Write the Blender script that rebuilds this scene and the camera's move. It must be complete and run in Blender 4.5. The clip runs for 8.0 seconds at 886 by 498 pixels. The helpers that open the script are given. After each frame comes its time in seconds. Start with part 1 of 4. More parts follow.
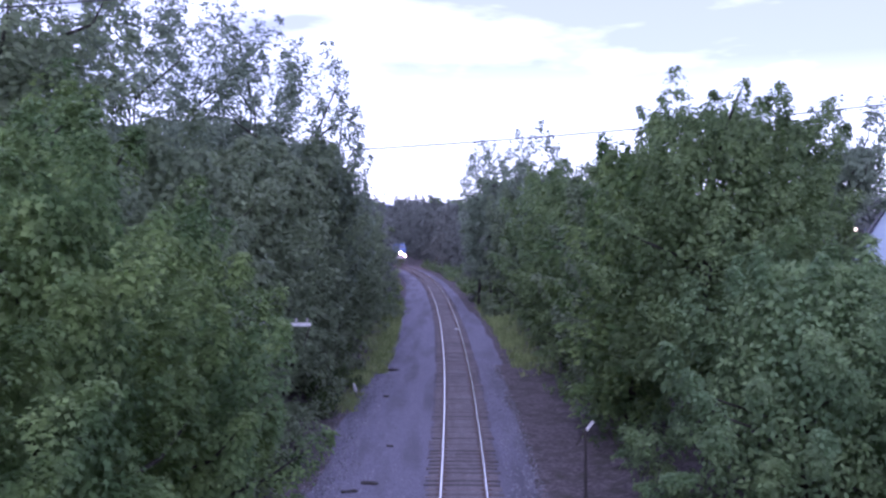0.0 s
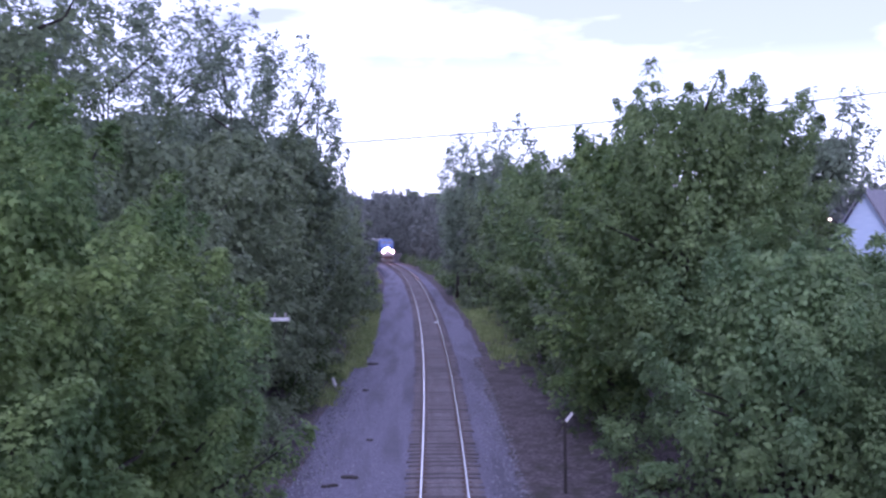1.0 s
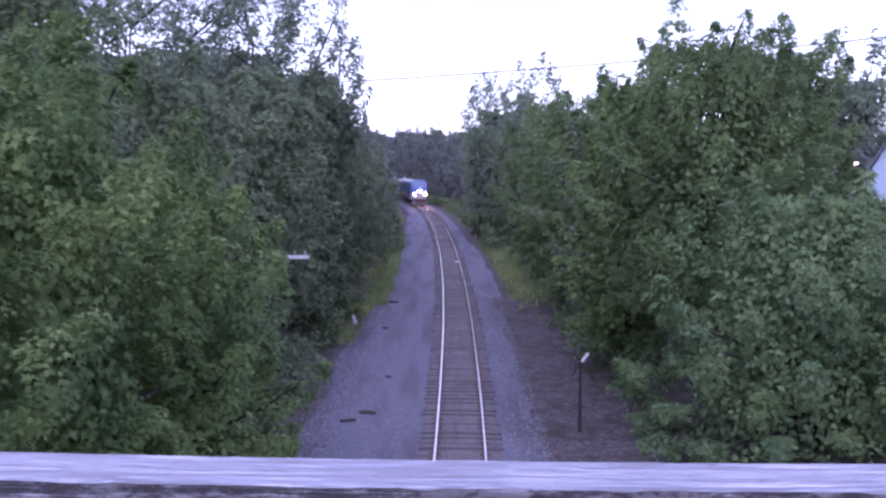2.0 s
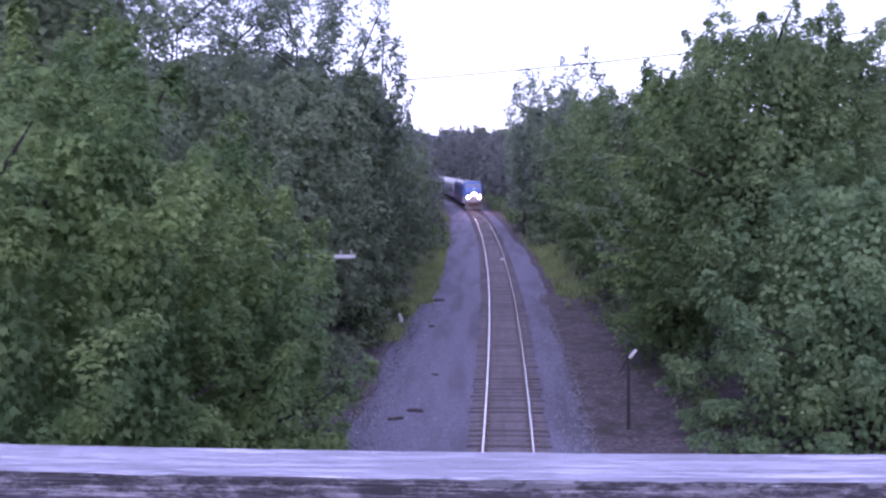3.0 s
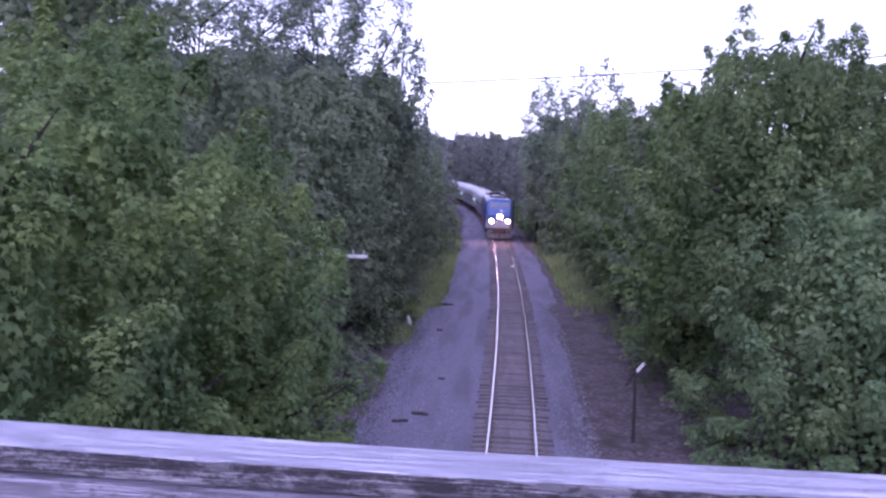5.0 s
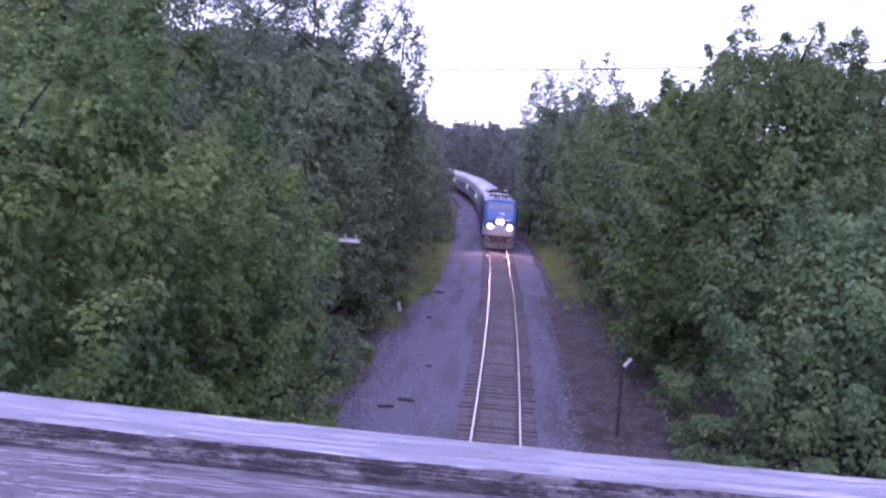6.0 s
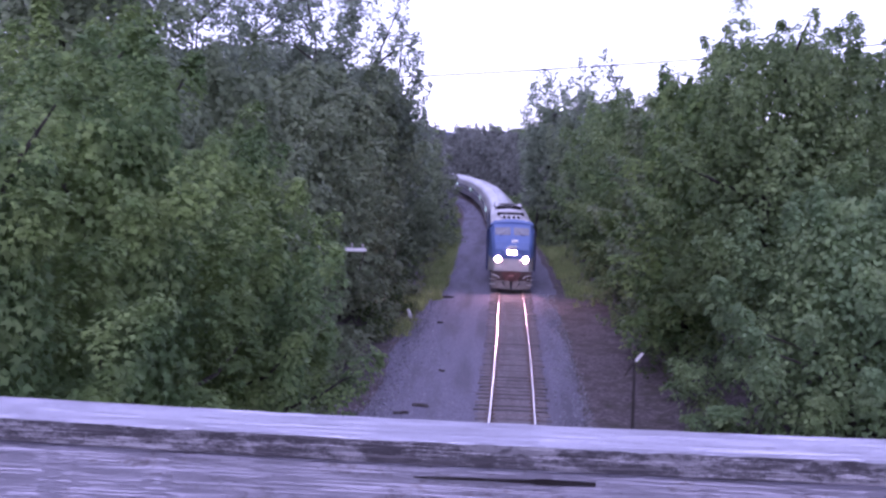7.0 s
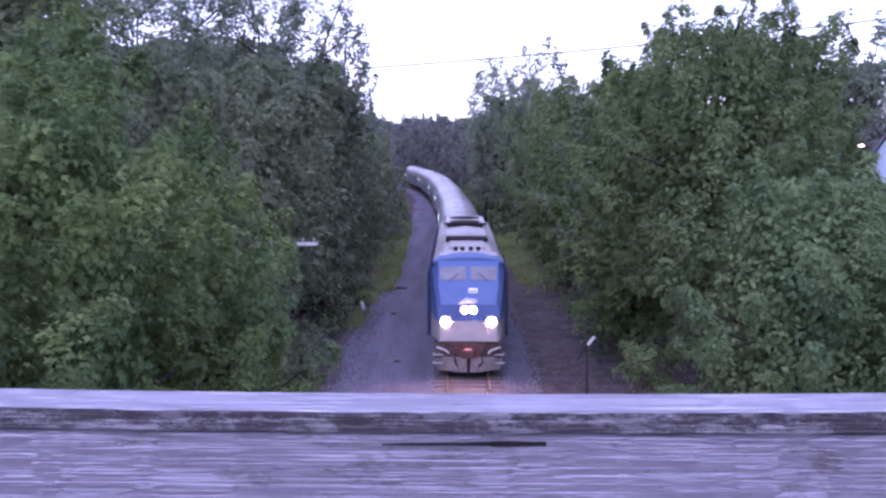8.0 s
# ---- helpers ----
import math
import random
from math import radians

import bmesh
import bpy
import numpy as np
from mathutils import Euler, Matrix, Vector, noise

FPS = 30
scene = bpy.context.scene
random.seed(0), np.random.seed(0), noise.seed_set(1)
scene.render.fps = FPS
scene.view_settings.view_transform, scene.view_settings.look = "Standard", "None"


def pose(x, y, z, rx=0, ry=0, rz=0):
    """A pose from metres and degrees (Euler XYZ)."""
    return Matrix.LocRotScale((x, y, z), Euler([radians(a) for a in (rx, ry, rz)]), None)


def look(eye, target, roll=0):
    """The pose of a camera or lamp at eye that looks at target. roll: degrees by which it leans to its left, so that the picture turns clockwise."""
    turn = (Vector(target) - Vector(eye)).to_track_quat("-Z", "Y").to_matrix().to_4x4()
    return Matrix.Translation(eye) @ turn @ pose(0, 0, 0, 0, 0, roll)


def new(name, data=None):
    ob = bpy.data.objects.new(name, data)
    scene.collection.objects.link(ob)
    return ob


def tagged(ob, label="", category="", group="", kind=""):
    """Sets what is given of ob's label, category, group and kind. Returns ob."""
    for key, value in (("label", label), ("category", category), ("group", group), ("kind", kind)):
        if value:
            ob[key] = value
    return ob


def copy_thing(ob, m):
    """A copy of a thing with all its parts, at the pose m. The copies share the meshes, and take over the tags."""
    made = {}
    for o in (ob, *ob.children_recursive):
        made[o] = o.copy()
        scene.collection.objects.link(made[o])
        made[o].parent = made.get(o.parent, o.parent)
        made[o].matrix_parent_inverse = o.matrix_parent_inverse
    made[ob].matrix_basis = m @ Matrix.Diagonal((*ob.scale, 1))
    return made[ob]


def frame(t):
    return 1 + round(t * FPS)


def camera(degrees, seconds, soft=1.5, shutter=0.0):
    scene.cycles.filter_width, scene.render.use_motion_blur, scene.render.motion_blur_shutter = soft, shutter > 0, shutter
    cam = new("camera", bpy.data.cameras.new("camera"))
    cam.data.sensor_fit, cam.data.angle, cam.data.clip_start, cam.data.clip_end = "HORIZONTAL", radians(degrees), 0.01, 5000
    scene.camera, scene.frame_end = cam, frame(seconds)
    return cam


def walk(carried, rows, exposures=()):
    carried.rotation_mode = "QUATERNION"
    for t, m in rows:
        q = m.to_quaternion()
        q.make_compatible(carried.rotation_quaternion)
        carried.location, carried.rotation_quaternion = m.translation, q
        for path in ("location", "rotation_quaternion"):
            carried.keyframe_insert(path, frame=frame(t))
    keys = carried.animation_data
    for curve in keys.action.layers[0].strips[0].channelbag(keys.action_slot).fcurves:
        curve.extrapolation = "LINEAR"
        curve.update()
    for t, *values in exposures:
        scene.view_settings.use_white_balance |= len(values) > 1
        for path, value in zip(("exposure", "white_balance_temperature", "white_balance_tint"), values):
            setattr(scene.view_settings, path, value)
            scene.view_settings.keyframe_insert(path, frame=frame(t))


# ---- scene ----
# The camera stands behind the timber railing of a road bridge over a single track.
cam = camera(50.8, 8.0, soft=2.6)
EYE_ROWS = [  # seconds, x, y, z, yaw, pitch, roll
    (0, -0.158, 0.361, 8.764, -0.523, -1.620, 0.403),
    (0.5, -0.134, 0.337, 8.766, -0.158, -1.314, 0.468),
    (1, -0.174, 0.376, 8.761, -1.882, -2.024, -0.043),
    (1.5, -0.149, 0.347, 8.766, -1.724, -3.323, -0.450),
    (1.7, -0.012, 0.280, 8.792, -1.251, -5.765, 0.193),
    (2.8, -0.034, 0.273, 8.794, 1.711, -5.733, -0.534),
    (3, -0.014, 0.260, 8.790, 2.335, -5.886, -0.486),
    (3.5, -0.014, 0.257, 8.789, 2.349, -5.435, 0.317),
    (4, -0.030, 0.260, 8.785, 3.003, -5.331, 1.738),
    (4.2, -0.077, 0.257, 8.800, 2.995, -5.277, 1.978),
    (5.3, -0.091, 0.246, 8.782, 2.950, -5.831, 2.264),
    (5.5, -0.036, 0.246, 8.782, 2.877, -5.956, 2.623),
    (6, -0.035, 0.240, 8.787, 2.539, -6.347, 4.447),
    (6.5, -0.020, 0.192, 8.784, 2.860, -6.660, 5.370),
    (7, 0.006, 0.112, 8.791, 3.025, -6.074, 1.516),
    (7.5, 0.013, 0.023, 8.802, 0.666, -6.397, 0.218),
    (8, 0.000, -0.035, 8.800, 0.000, -6.600, 0.000),
]
walk(cam, [(t, pose(x, y, z, 90 + pitch, 0, yaw) @ pose(0, 0, 0, 0, 0, roll)) for t, x, y, z, yaw, pitch, roll in EYE_ROWS],
     exposures=[(0.0, 0.30, 5100, 35), (1.5, 0.38, 5200, 36), (3.0, 0.43, 5220, 40), (6.5, 0.43, 5300, 47), (8.0, 0.36, 5200, 42)])

# ---------------------------------------------------------------- sky and light
world = bpy.data.worlds.new("dusk_sky")
scene.world = world
world.use_nodes = True
wn, wl = world.node_tree.nodes, world.node_tree.links
wn.clear()
w_out = wn.new("ShaderNodeOutputWorld")
w_bg = wn.new("ShaderNodeBackground")
w_bg2 = wn.new("ShaderNodeBackground")
w_add = wn.new("ShaderNodeAddShader")
w_sky = wn.new("ShaderNodeTexSky")
w_sky.sky_type, w_sky.sun_disc = "NISHITA", False
w_sky.sun_elevation, w_sky.sun_rotation = radians(40), radians(200)
wl.new(w_sky.outputs[0], w_bg.inputs[0])
w_bg.inputs[1].default_value = 0.05
w_co = wn.new("ShaderNodeTexCoord")
w_map = wn.new("ShaderNodeMapping")
w_map.inputs["Scale"].default_value = (1.6, 1.6, 6.0)
w_map.inputs["Location"].default_value = (0.35, 0.2, 0.1)
w_noise = wn.new("ShaderNodeTexNoise")
w_noise.inputs["Scale"].default_value = 2.8
w_noise.inputs["Detail"].default_value = 5
w_ramp = wn.new("ShaderNodeValToRGB")
w_ramp.color_ramp.elements[0].position, w_ramp.color_ramp.elements[0].color = 0.48, (0.385, 0.365, 0.44, 1)
w_ramp.color_ramp.elements[1].position, w_ramp.color_ramp.elements[1].color = 0.63, (0.92, 0.89, 0.98, 1)
wl.new(w_co.outputs["Generated"], w_map.inputs[0])
wl.new(w_map.outputs[0], w_noise.inputs[0])
wl.new(w_noise.outputs[0], w_ramp.inputs[0])
# the cloud deck breaks up only well above the horizon, where it fades into plain bright haze
w_sep = wn.new("ShaderNodeSeparateXYZ")
w_rise = wn.new("ShaderNodeMapRange")
w_rise.inputs[1].default_value, w_rise.inputs[2].default_value = 0.09, 0.17
w_mix = wn.new("ShaderNodeMix")
w_mix.data_type = "RGBA"
w_mix.inputs[6].default_value = (0.92, 0.89, 0.98, 1)
wl.new(w_co.outputs["Generated"], w_sep.inputs[0])
wl.new(w_sep.outputs[2], w_rise.inputs[0])
wl.new(w_rise.outputs[0], w_mix.inputs[0])
wl.new(w_ramp.outputs[0], w_mix.inputs[7])
wl.new(w_mix.outputs[2], w_bg2.inputs[0])
w_bg2.inputs[1].default_value = 1.35
wl.new(w_bg.outputs[0], w_add.inputs[0])
wl.new(w_bg2.outputs[0], w_add.inputs[1])
wl.new(w_add.outputs[0], w_out.inputs[0])

sun_data = bpy.data.lights.new("sun", "SUN")
sun_data.energy, sun_data.angle, sun_data.color = 0.5, radians(20), (1.0, 0.95, 0.97)
sun = new("sun", sun_data)
sun.matrix_world = look((-10, -30, 40), (0, 10, 0))


# ---------------------------------------------------------------- materials
def material(name, c1, c2, rough=0.8, scale=4.0, detail=6, metal=0.0, bump=0.3, bump_scale=None, stretch=(1, 1, 1), c3=None, per=None, spec=0.5, big=None, stretch3=None):
    """Two-tone noise paint with bump. per: 'island' or 'object' brightness variation; c3: stains at a larger scale."""
    m = bpy.data.materials.new(name)
    m.use_nodes = True
    n, l = m.node_tree.nodes, m.node_tree.links
    b = n["Principled BSDF"]
    co, mp, no, rp = n.new("ShaderNodeTexCoord"), n.new("ShaderNodeMapping"), n.new("ShaderNodeTexNoise"), n.new("ShaderNodeValToRGB")
    mp.inputs["Scale"].default_value = stretch
    no.inputs["Scale"].default_value, no.inputs["Detail"].default_value = scale, detail
    rp.color_ramp.elements[0].position, rp.color_ramp.elements[1].position = 0.32, 0.68
    rp.color_ramp.elements[0].color, rp.color_ramp.elements[1].color = (*c1, 1), (*c2, 1)
    l.new(co.outputs["Object"], mp.inputs[0])
    l.new(mp.outputs[0], no.inputs[0])
    l.new(no.outputs[0], rp.inputs[0])
    colour = rp.outputs[0]
    if c3:
        no3, rp3, mx3 = n.new("ShaderNodeTexNoise"), n.new("ShaderNodeValToRGB"), n.new("ShaderNodeMix")
        no3.inputs["Scale"].default_value, no3.inputs["Detail"].default_value = big or scale / 9, 4
        rp3.color_ramp.elements[0].position, rp3.color_ramp.elements[1].position = 0.45, 0.66
        mx3.data_type = "RGBA"
        mp3 = n.new("ShaderNodeMapping")
        mp3.inputs["Scale"].default_value = stretch3 or stretch
        l.new(co.outputs["Object"], mp3.inputs[0])
        l.new(mp3.outputs[0], no3.inputs[0])
        l.new(no3.outputs[0], rp3.inputs[0])
        l.new(rp3.outputs[0], mx3.inputs[0])
        l.new(colour, mx3.inputs[6])
        mx3.inputs[7].default_value = (*c3, 1)
        colour = mx3.outputs[2]
    if per:
        src = n.new("ShaderNodeNewGeometry").outputs["Random Per Island"] if per == "island" else n.new("ShaderNodeObjectInfo").outputs["Random"]
        mr, hs = n.new("ShaderNodeMapRange"), n.new("ShaderNodeHueSaturation")
        mr.inputs[3].default_value, mr.inputs[4].default_value = 0.6, 1.45
        l.new(src, mr.inputs[0])
        l.new(mr.outputs[0], hs.inputs["Value"])
        l.new(colour, hs.inputs["Color"])
        colour = hs.outputs[0]
    l.new(colour, b.inputs["Base Color"])
    b.inputs["Roughness"].default_value, b.inputs["Metallic"].default_value = rough, metal
    b.inputs["Specular IOR Level"].default_value = spec
    if bump:
        nb, bp = n.new("ShaderNodeTexNoise"), n.new("ShaderNodeBump")
        nb.inputs["Scale"].default_value, nb.inputs["Detail"].default_value = bump_scale or scale * 3, 5
        bp.inputs["Strength"].default_value, bp.inputs["Distance"].default_value = bump, 0.03
        l.new(mp.outputs[0], nb.inputs[0])
        l.new(nb.outputs[0], bp.inputs["Height"])
        l.new(bp.outputs[0], b.inputs["Normal"])
    return m


def leaf_material(name, c1, c2, gloss=0.52):
    """Leaves: two greens mixed leaf by leaf and by clump, some light passing through."""
    m = bpy.data.materials.new(name)
    m.use_nodes = True
    n, l = m.node_tree.nodes, m.node_tree.links
    b = n["Principled BSDF"]
    geo, co, no, mx, hs, mr = (n.new("ShaderNodeNewGeometry"), n.new("ShaderNodeTexCoord"), n.new("ShaderNodeTexNoise"), n.new("ShaderNodeMix"),
                               n.new("ShaderNodeHueSaturation"), n.new("ShaderNodeMapRange"))
    mx.data_type = "RGBA"
    no.inputs["Scale"].default_value = 0.7
    rp = n.new("ShaderNodeValToRGB")
    rp.color_ramp.elements[0].position, rp.color_ramp.elements[1].position = 0.38, 0.62
    l.new(co.outputs["Object"], no.inputs[0])
    l.new(no.outputs[0], rp.inputs[0])
    l.new(rp.outputs[0], mx.inputs[0])
    mx.inputs[6].default_value, mx.inputs[7].default_value = (*c1, 1), (*c2, 1)
    mr.inputs[3].default_value, mr.inputs[4].default_value = 0.72, 1.32
    l.new(geo.outputs["Random Per Island"], mr.inputs[0])
    l.new(mr.outputs[0], hs.inputs["Value"])
    l.new(mx.outputs[2], hs.inputs["Color"])
    l.new(hs.outputs[0], b.inputs["Base Color"])
    b.inputs["Roughness"].default_value = gloss
    b.inputs["Specular IOR Level"].default_value = 0.2
    tr, ms = n.new("ShaderNodeBsdfTranslucent"), n.new("ShaderNodeMixShader")
    l.new(hs.outputs[0], tr.inputs[0])
    ms.inputs[0].default_value = 0.46
    l.new(b.outputs[0], ms.inputs[1])
    l.new(tr.outputs[0], ms.inputs[2])
    l.new(ms.outputs[0], n["Material Output"].inputs[0])
    return m


def glow(name, colour, strength):
    m = bpy.data.materials.new(name)
    m.use_nodes = True
    b = m.node_tree.nodes["Principled BSDF"]
    b.inputs["Base Color"].default_value = (0.8, 0.8, 0.8, 1)
    b.inputs["Emission Color"].default_value, b.inputs["Emission Strength"].default_value = (*colour, 1), strength
    return m


M_MAPLE = leaf_material("maple_leaves", (0.140, 0.220, 0.088), (0.262, 0.352, 0.126))
M_LOCUST = leaf_material("pale_leaves", (0.225, 0.280, 0.195), (0.285, 0.345, 0.240))
M_DARK = leaf_material("dark_leaves", (0.204, 0.256, 0.150), (0.268, 0.326, 0.186))
M_ASH = leaf_material("ash_leaves", (0.158, 0.226, 0.100), (0.238, 0.318, 0.132))
M_PALE = leaf_material("pale_ash_leaves", (0.176, 0.264, 0.126), (0.258, 0.350, 0.158))
# greyed, bluish green: distance haze mixed into the leaf colour
M_HAZY = leaf_material("haze_grey_leaves", (0.205, 0.222, 0.198), (0.255, 0.272, 0.240))
M_BUSH = leaf_material("bush_leaves", (0.06, 0.10, 0.04), (0.12, 0.16, 0.055))
M_GRASS = leaf_material("grass", (0.26, 0.33, 0.13), (0.38, 0.44, 0.19), 0.7)
M_BARK = material("bark", (0.03, 0.026, 0.022), (0.075, 0.065, 0.055), 0.9, 6, stretch=(1, 1, 0.25), bump=0.8)
M_BALLAST = material("ballast_gravel", (0.105, 0.100, 0.140), (0.265, 0.252, 0.325), 0.9, 15, 12, bump=1.0, bump_scale=26, c3=(0.125, 0.118, 0.15), big=1.1, stretch3=(1.0, 0.13, 1.0))
M_FOULED = material("oil_stained_ballast", (0.10, 0.09, 0.10), (0.30, 0.27, 0.285), 0.9, 24, 8, bump=0.9, bump_scale=30, c3=(0.15, 0.128, 0.132), big=1.7, stretch3=(2.0, 0.2, 1.0))
M_STONE = material("ballast_stone", (0.14, 0.14, 0.17), (0.34, 0.335, 0.38), 0.85, 9, per="island", bump=0.4)
M_SOIL = material("dark_soil", (0.038, 0.030, 0.035), (0.180, 0.148, 0.160), 0.95, 6.0, 12, bump=1.0, bump_scale=14, c3=(0.055, 0.05, 0.042), big=1.3)
M_SLEEPER = material("sleeper_wood", (0.085, 0.070, 0.074), (0.200, 0.170, 0.176), 0.85, 7, stretch=(0.4, 4, 4), bump=0.7, per="object")
M_RAIL = material("rail_rust", (0.07, 0.04, 0.03), (0.14, 0.085, 0.065), 0.7, 12, bump=0.2)
M_RAILHEAD = material("rail_head_steel", (0.72, 0.70, 0.70), (0.85, 0.83, 0.83), 0.26, 3, metal=1.0, bump=0.0)
def timber(name, pale, dark, stain, amount, blotch=1.4):
    """Weathered sawn timber along x: fine grain lines, broader streaks, blotches of mould and a rough bump."""
    m = bpy.data.materials.new(name)
    m.use_nodes = True
    n, l = m.node_tree.nodes, m.node_tree.links
    b = n["Principled BSDF"]
    co = n.new("ShaderNodeTexCoord")

    def layer(scale, stretch, lo, hi, detail=6, rough=0.6):
        mp, no, rp = n.new("ShaderNodeMapping"), n.new("ShaderNodeTexNoise"), n.new("ShaderNodeMapRange")
        mp.inputs["Scale"].default_value = stretch
        no.inputs["Scale"].default_value, no.inputs["Detail"].default_value, no.inputs["Roughness"].default_value = scale, detail, rough
        rp.inputs[1].default_value, rp.inputs[2].default_value = lo, hi
        l.new(co.outputs["Object"], mp.inputs[0])
        l.new(mp.outputs[0], no.inputs[0])
        l.new(no.outputs[0], rp.inputs[0])
        return rp.outputs[0]

    def mix(fac, a, c):
        x = n.new("ShaderNodeMix")
        x.data_type = "RGBA"
        l.new(fac, x.inputs[0])
        if isinstance(a, tuple):
            x.inputs[6].default_value = (*a, 1)
        else:
            l.new(a, x.inputs[6])
        x.inputs[7].default_value = (*c, 1)
        return x.outputs[2]

    def scaled(value, k):
        mul = n.new("ShaderNodeMath")
        mul.operation = "MULTIPLY"
        mul.inputs[1].default_value = k
        l.new(value, mul.inputs[0])
        return mul.outputs[0]

    tone = layer(5, (0.5, 2.2, 2.2), 0.35, 0.68, 5, 0.6)
    grain = layer(250, (0.012, 1.5, 1.5), 0.45, 0.58, 6, 0.65)
    crack = layer(150, (0.018, 1.6, 1.6), 0.57, 0.66, 8, 0.75)
    blot = layer(blotch * 2.6, (1.2, 3.4, 3.4), amount, amount + 0.07, 14, 0.86)
    mid = tuple(0.55 * p + 0.45 * d for p, d in zip(pale, dark))
    soft = tuple(0.82 * p + 0.18 * d for p, d in zip(pale, dark))
    c = mix(tone, pale, soft)
    c = mix(scaled(grain, 0.6), c, mid)
    c = mix(scaled(crack, 0.5), c, dark)
    speck = layer(150, (0.3, 1.0, 1.0), 0.60, 0.70, 6, 0.7)
    c = mix(scaled(speck, 0.7), c, tuple(0.7 * d for d in dark))
    c = mix(scaled(blot, 0.85), c, stain)
    l.new(c, b.inputs["Base Color"])
    b.inputs["Roughness"].default_value = 0.85
    b.inputs["Specular IOR Level"].default_value = 0.25
    bp = n.new("ShaderNodeBump")
    bp.inputs["Strength"].default_value, bp.inputs["Distance"].default_value = 0.9, 0.006
    l.new(grain, bp.inputs["Height"])
    l.new(bp.outputs[0], b.inputs["Normal"])
    return m


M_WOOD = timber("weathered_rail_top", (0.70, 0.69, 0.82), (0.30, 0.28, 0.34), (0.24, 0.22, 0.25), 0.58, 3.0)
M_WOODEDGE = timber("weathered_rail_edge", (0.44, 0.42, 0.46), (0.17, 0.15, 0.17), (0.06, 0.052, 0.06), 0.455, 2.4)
M_WOODFACE = timber("weathered_face_board", (0.52, 0.50, 0.60), (0.22, 0.20, 0.23), (0.22, 0.19, 0.19), 0.55, 1.6)
# near black, in place of the shade inside the board's split
M_VOID = material("split_shade_dark", (0.010, 0.009, 0.009), (0.03, 0.026, 0.026), 1.0, 8, bump=0.3, spec=0.05)
M_CONCRETE = material("concrete", (0.26, 0.25, 0.25), (0.38, 0.37, 0.36), 0.9, 3, 7, bump=0.4, c3=(0.2, 0.19, 0.18))
# blue paint, paled in its colour for the haze and lamp glare
M_BLUE = material("glare_paled_blue_paint", (0.115, 0.18, 0.42), (0.145, 0.215, 0.47), 0.4, 2, bump=0.03, c3=(0.11, 0.17, 0.36))
M_NAVY = material("loco_dark_blue_paint", (0.02, 0.03, 0.10), (0.03, 0.045, 0.13), 0.4, 2, bump=0.03, c3=(0.05, 0.05, 0.09))
M_SILVER = material("silver_roof_paint", (0.50, 0.49, 0.50), (0.62, 0.61, 0.62), 0.45, 1.5, metal=0.25, bump=0.05, c3=(0.36, 0.34, 0.34))
M_GREY = material("light_grey_paint", (0.46, 0.45, 0.45), (0.58, 0.56, 0.56), 0.5, 2, bump=0.05, c3=(0.33, 0.29, 0.28))
M_SCUFF = material("scuffed_plough_paint", (0.16, 0.145, 0.14), (0.30, 0.27, 0.26), 0.7, 4, bump=0.2, c3=(0.13, 0.09, 0.08))
M_STEEL = material("fluted_stainless", (0.42, 0.42, 0.45), (0.54, 0.54, 0.57), 0.38, 1.2, metal=0.6, bump=0.05, c3=(0.40, 0.39, 0.39))
M_BLACK = material("black_grime", (0.018, 0.016, 0.016), (0.045, 0.04, 0.037), 0.9, 5, bump=0.3, spec=0.15)
M_GRIMY = material("rust_stained_black", (0.045, 0.03, 0.028), (0.13, 0.085, 0.075), 0.85, 4, bump=0.3, c3=(0.16, 0.13, 0.12), big=1.5)
M_RUST = material("rusty_coupler", (0.11, 0.05, 0.045), (0.18, 0.09, 0.08), 0.8, 6, bump=0.4)
M_RED = material("red_stripe_paint", (0.42, 0.035, 0.04), (0.5, 0.05, 0.05), 0.45, 3, bump=0.03)
M_WHITE = material("white_paint", (0.68, 0.67, 0.66), (0.82, 0.81, 0.80), 0.55, 5, bump=0.05)
# lavender-grey base paints in the sky's reflection on the glass
M_SCREEN = material("sky_paled_glass", (0.20, 0.20, 0.24), (0.27, 0.27, 0.31), 0.15, 3, bump=0.0, spec=0.9)
M_GLASS = material("dark_window_glass", (0.10, 0.11, 0.13), (0.14, 0.15, 0.17), 0.08, 1, bump=0.0, spec=0.9)
M_SIDING = material("pale_blue_siding", (0.50, 0.60, 0.74), (0.60, 0.69, 0.82), 0.7, 4, stretch=(0.3, 0.3, 6), bump=0.2)
M_SHINGLE = material("grey_shingle", (0.14, 0.14, 0.16), (0.26, 0.25, 0.28), 0.9, 8, bump=0.6)
M_POLE = material("old_pole_timber", (0.03, 0.026, 0.026), (0.075, 0.065, 0.062), 0.9, 6, stretch=(3, 3, 0.3), bump=0.6)
M_WIRE = material("cable_jacket", (0.04, 0.04, 0.05), (0.07, 0.07, 0.08), 0.6, 4, bump=0.0)
# blue base colour carries the hill's aerial haze
M_HILL = material("haze_blue_hill", (0.11, 0.13, 0.22), (0.14, 0.16, 0.26), 1.0, 0.05, bump=0.0, spec=0.0)
M_HEAD = glow("headlight_glow", (1.0, 0.55, 0.45), 250.0)
M_DITCH = glow("ditch_light_glow", (1.0, 0.52, 0.42), 250.0)
M_BOARD = glow("number_board_glow", (1.0, 0.9, 0.85), 0.45)
M_CABIN = glow("lit_window", (0.55, 1.0, 0.68), 2.2)
M_MARKER = glow("red_marker_glow", (1.0, 0.25, 0.2), 2.0)
M_LAMP = glow("street_lamp_glow", (1.0, 0.72, 0.45), 5.0)


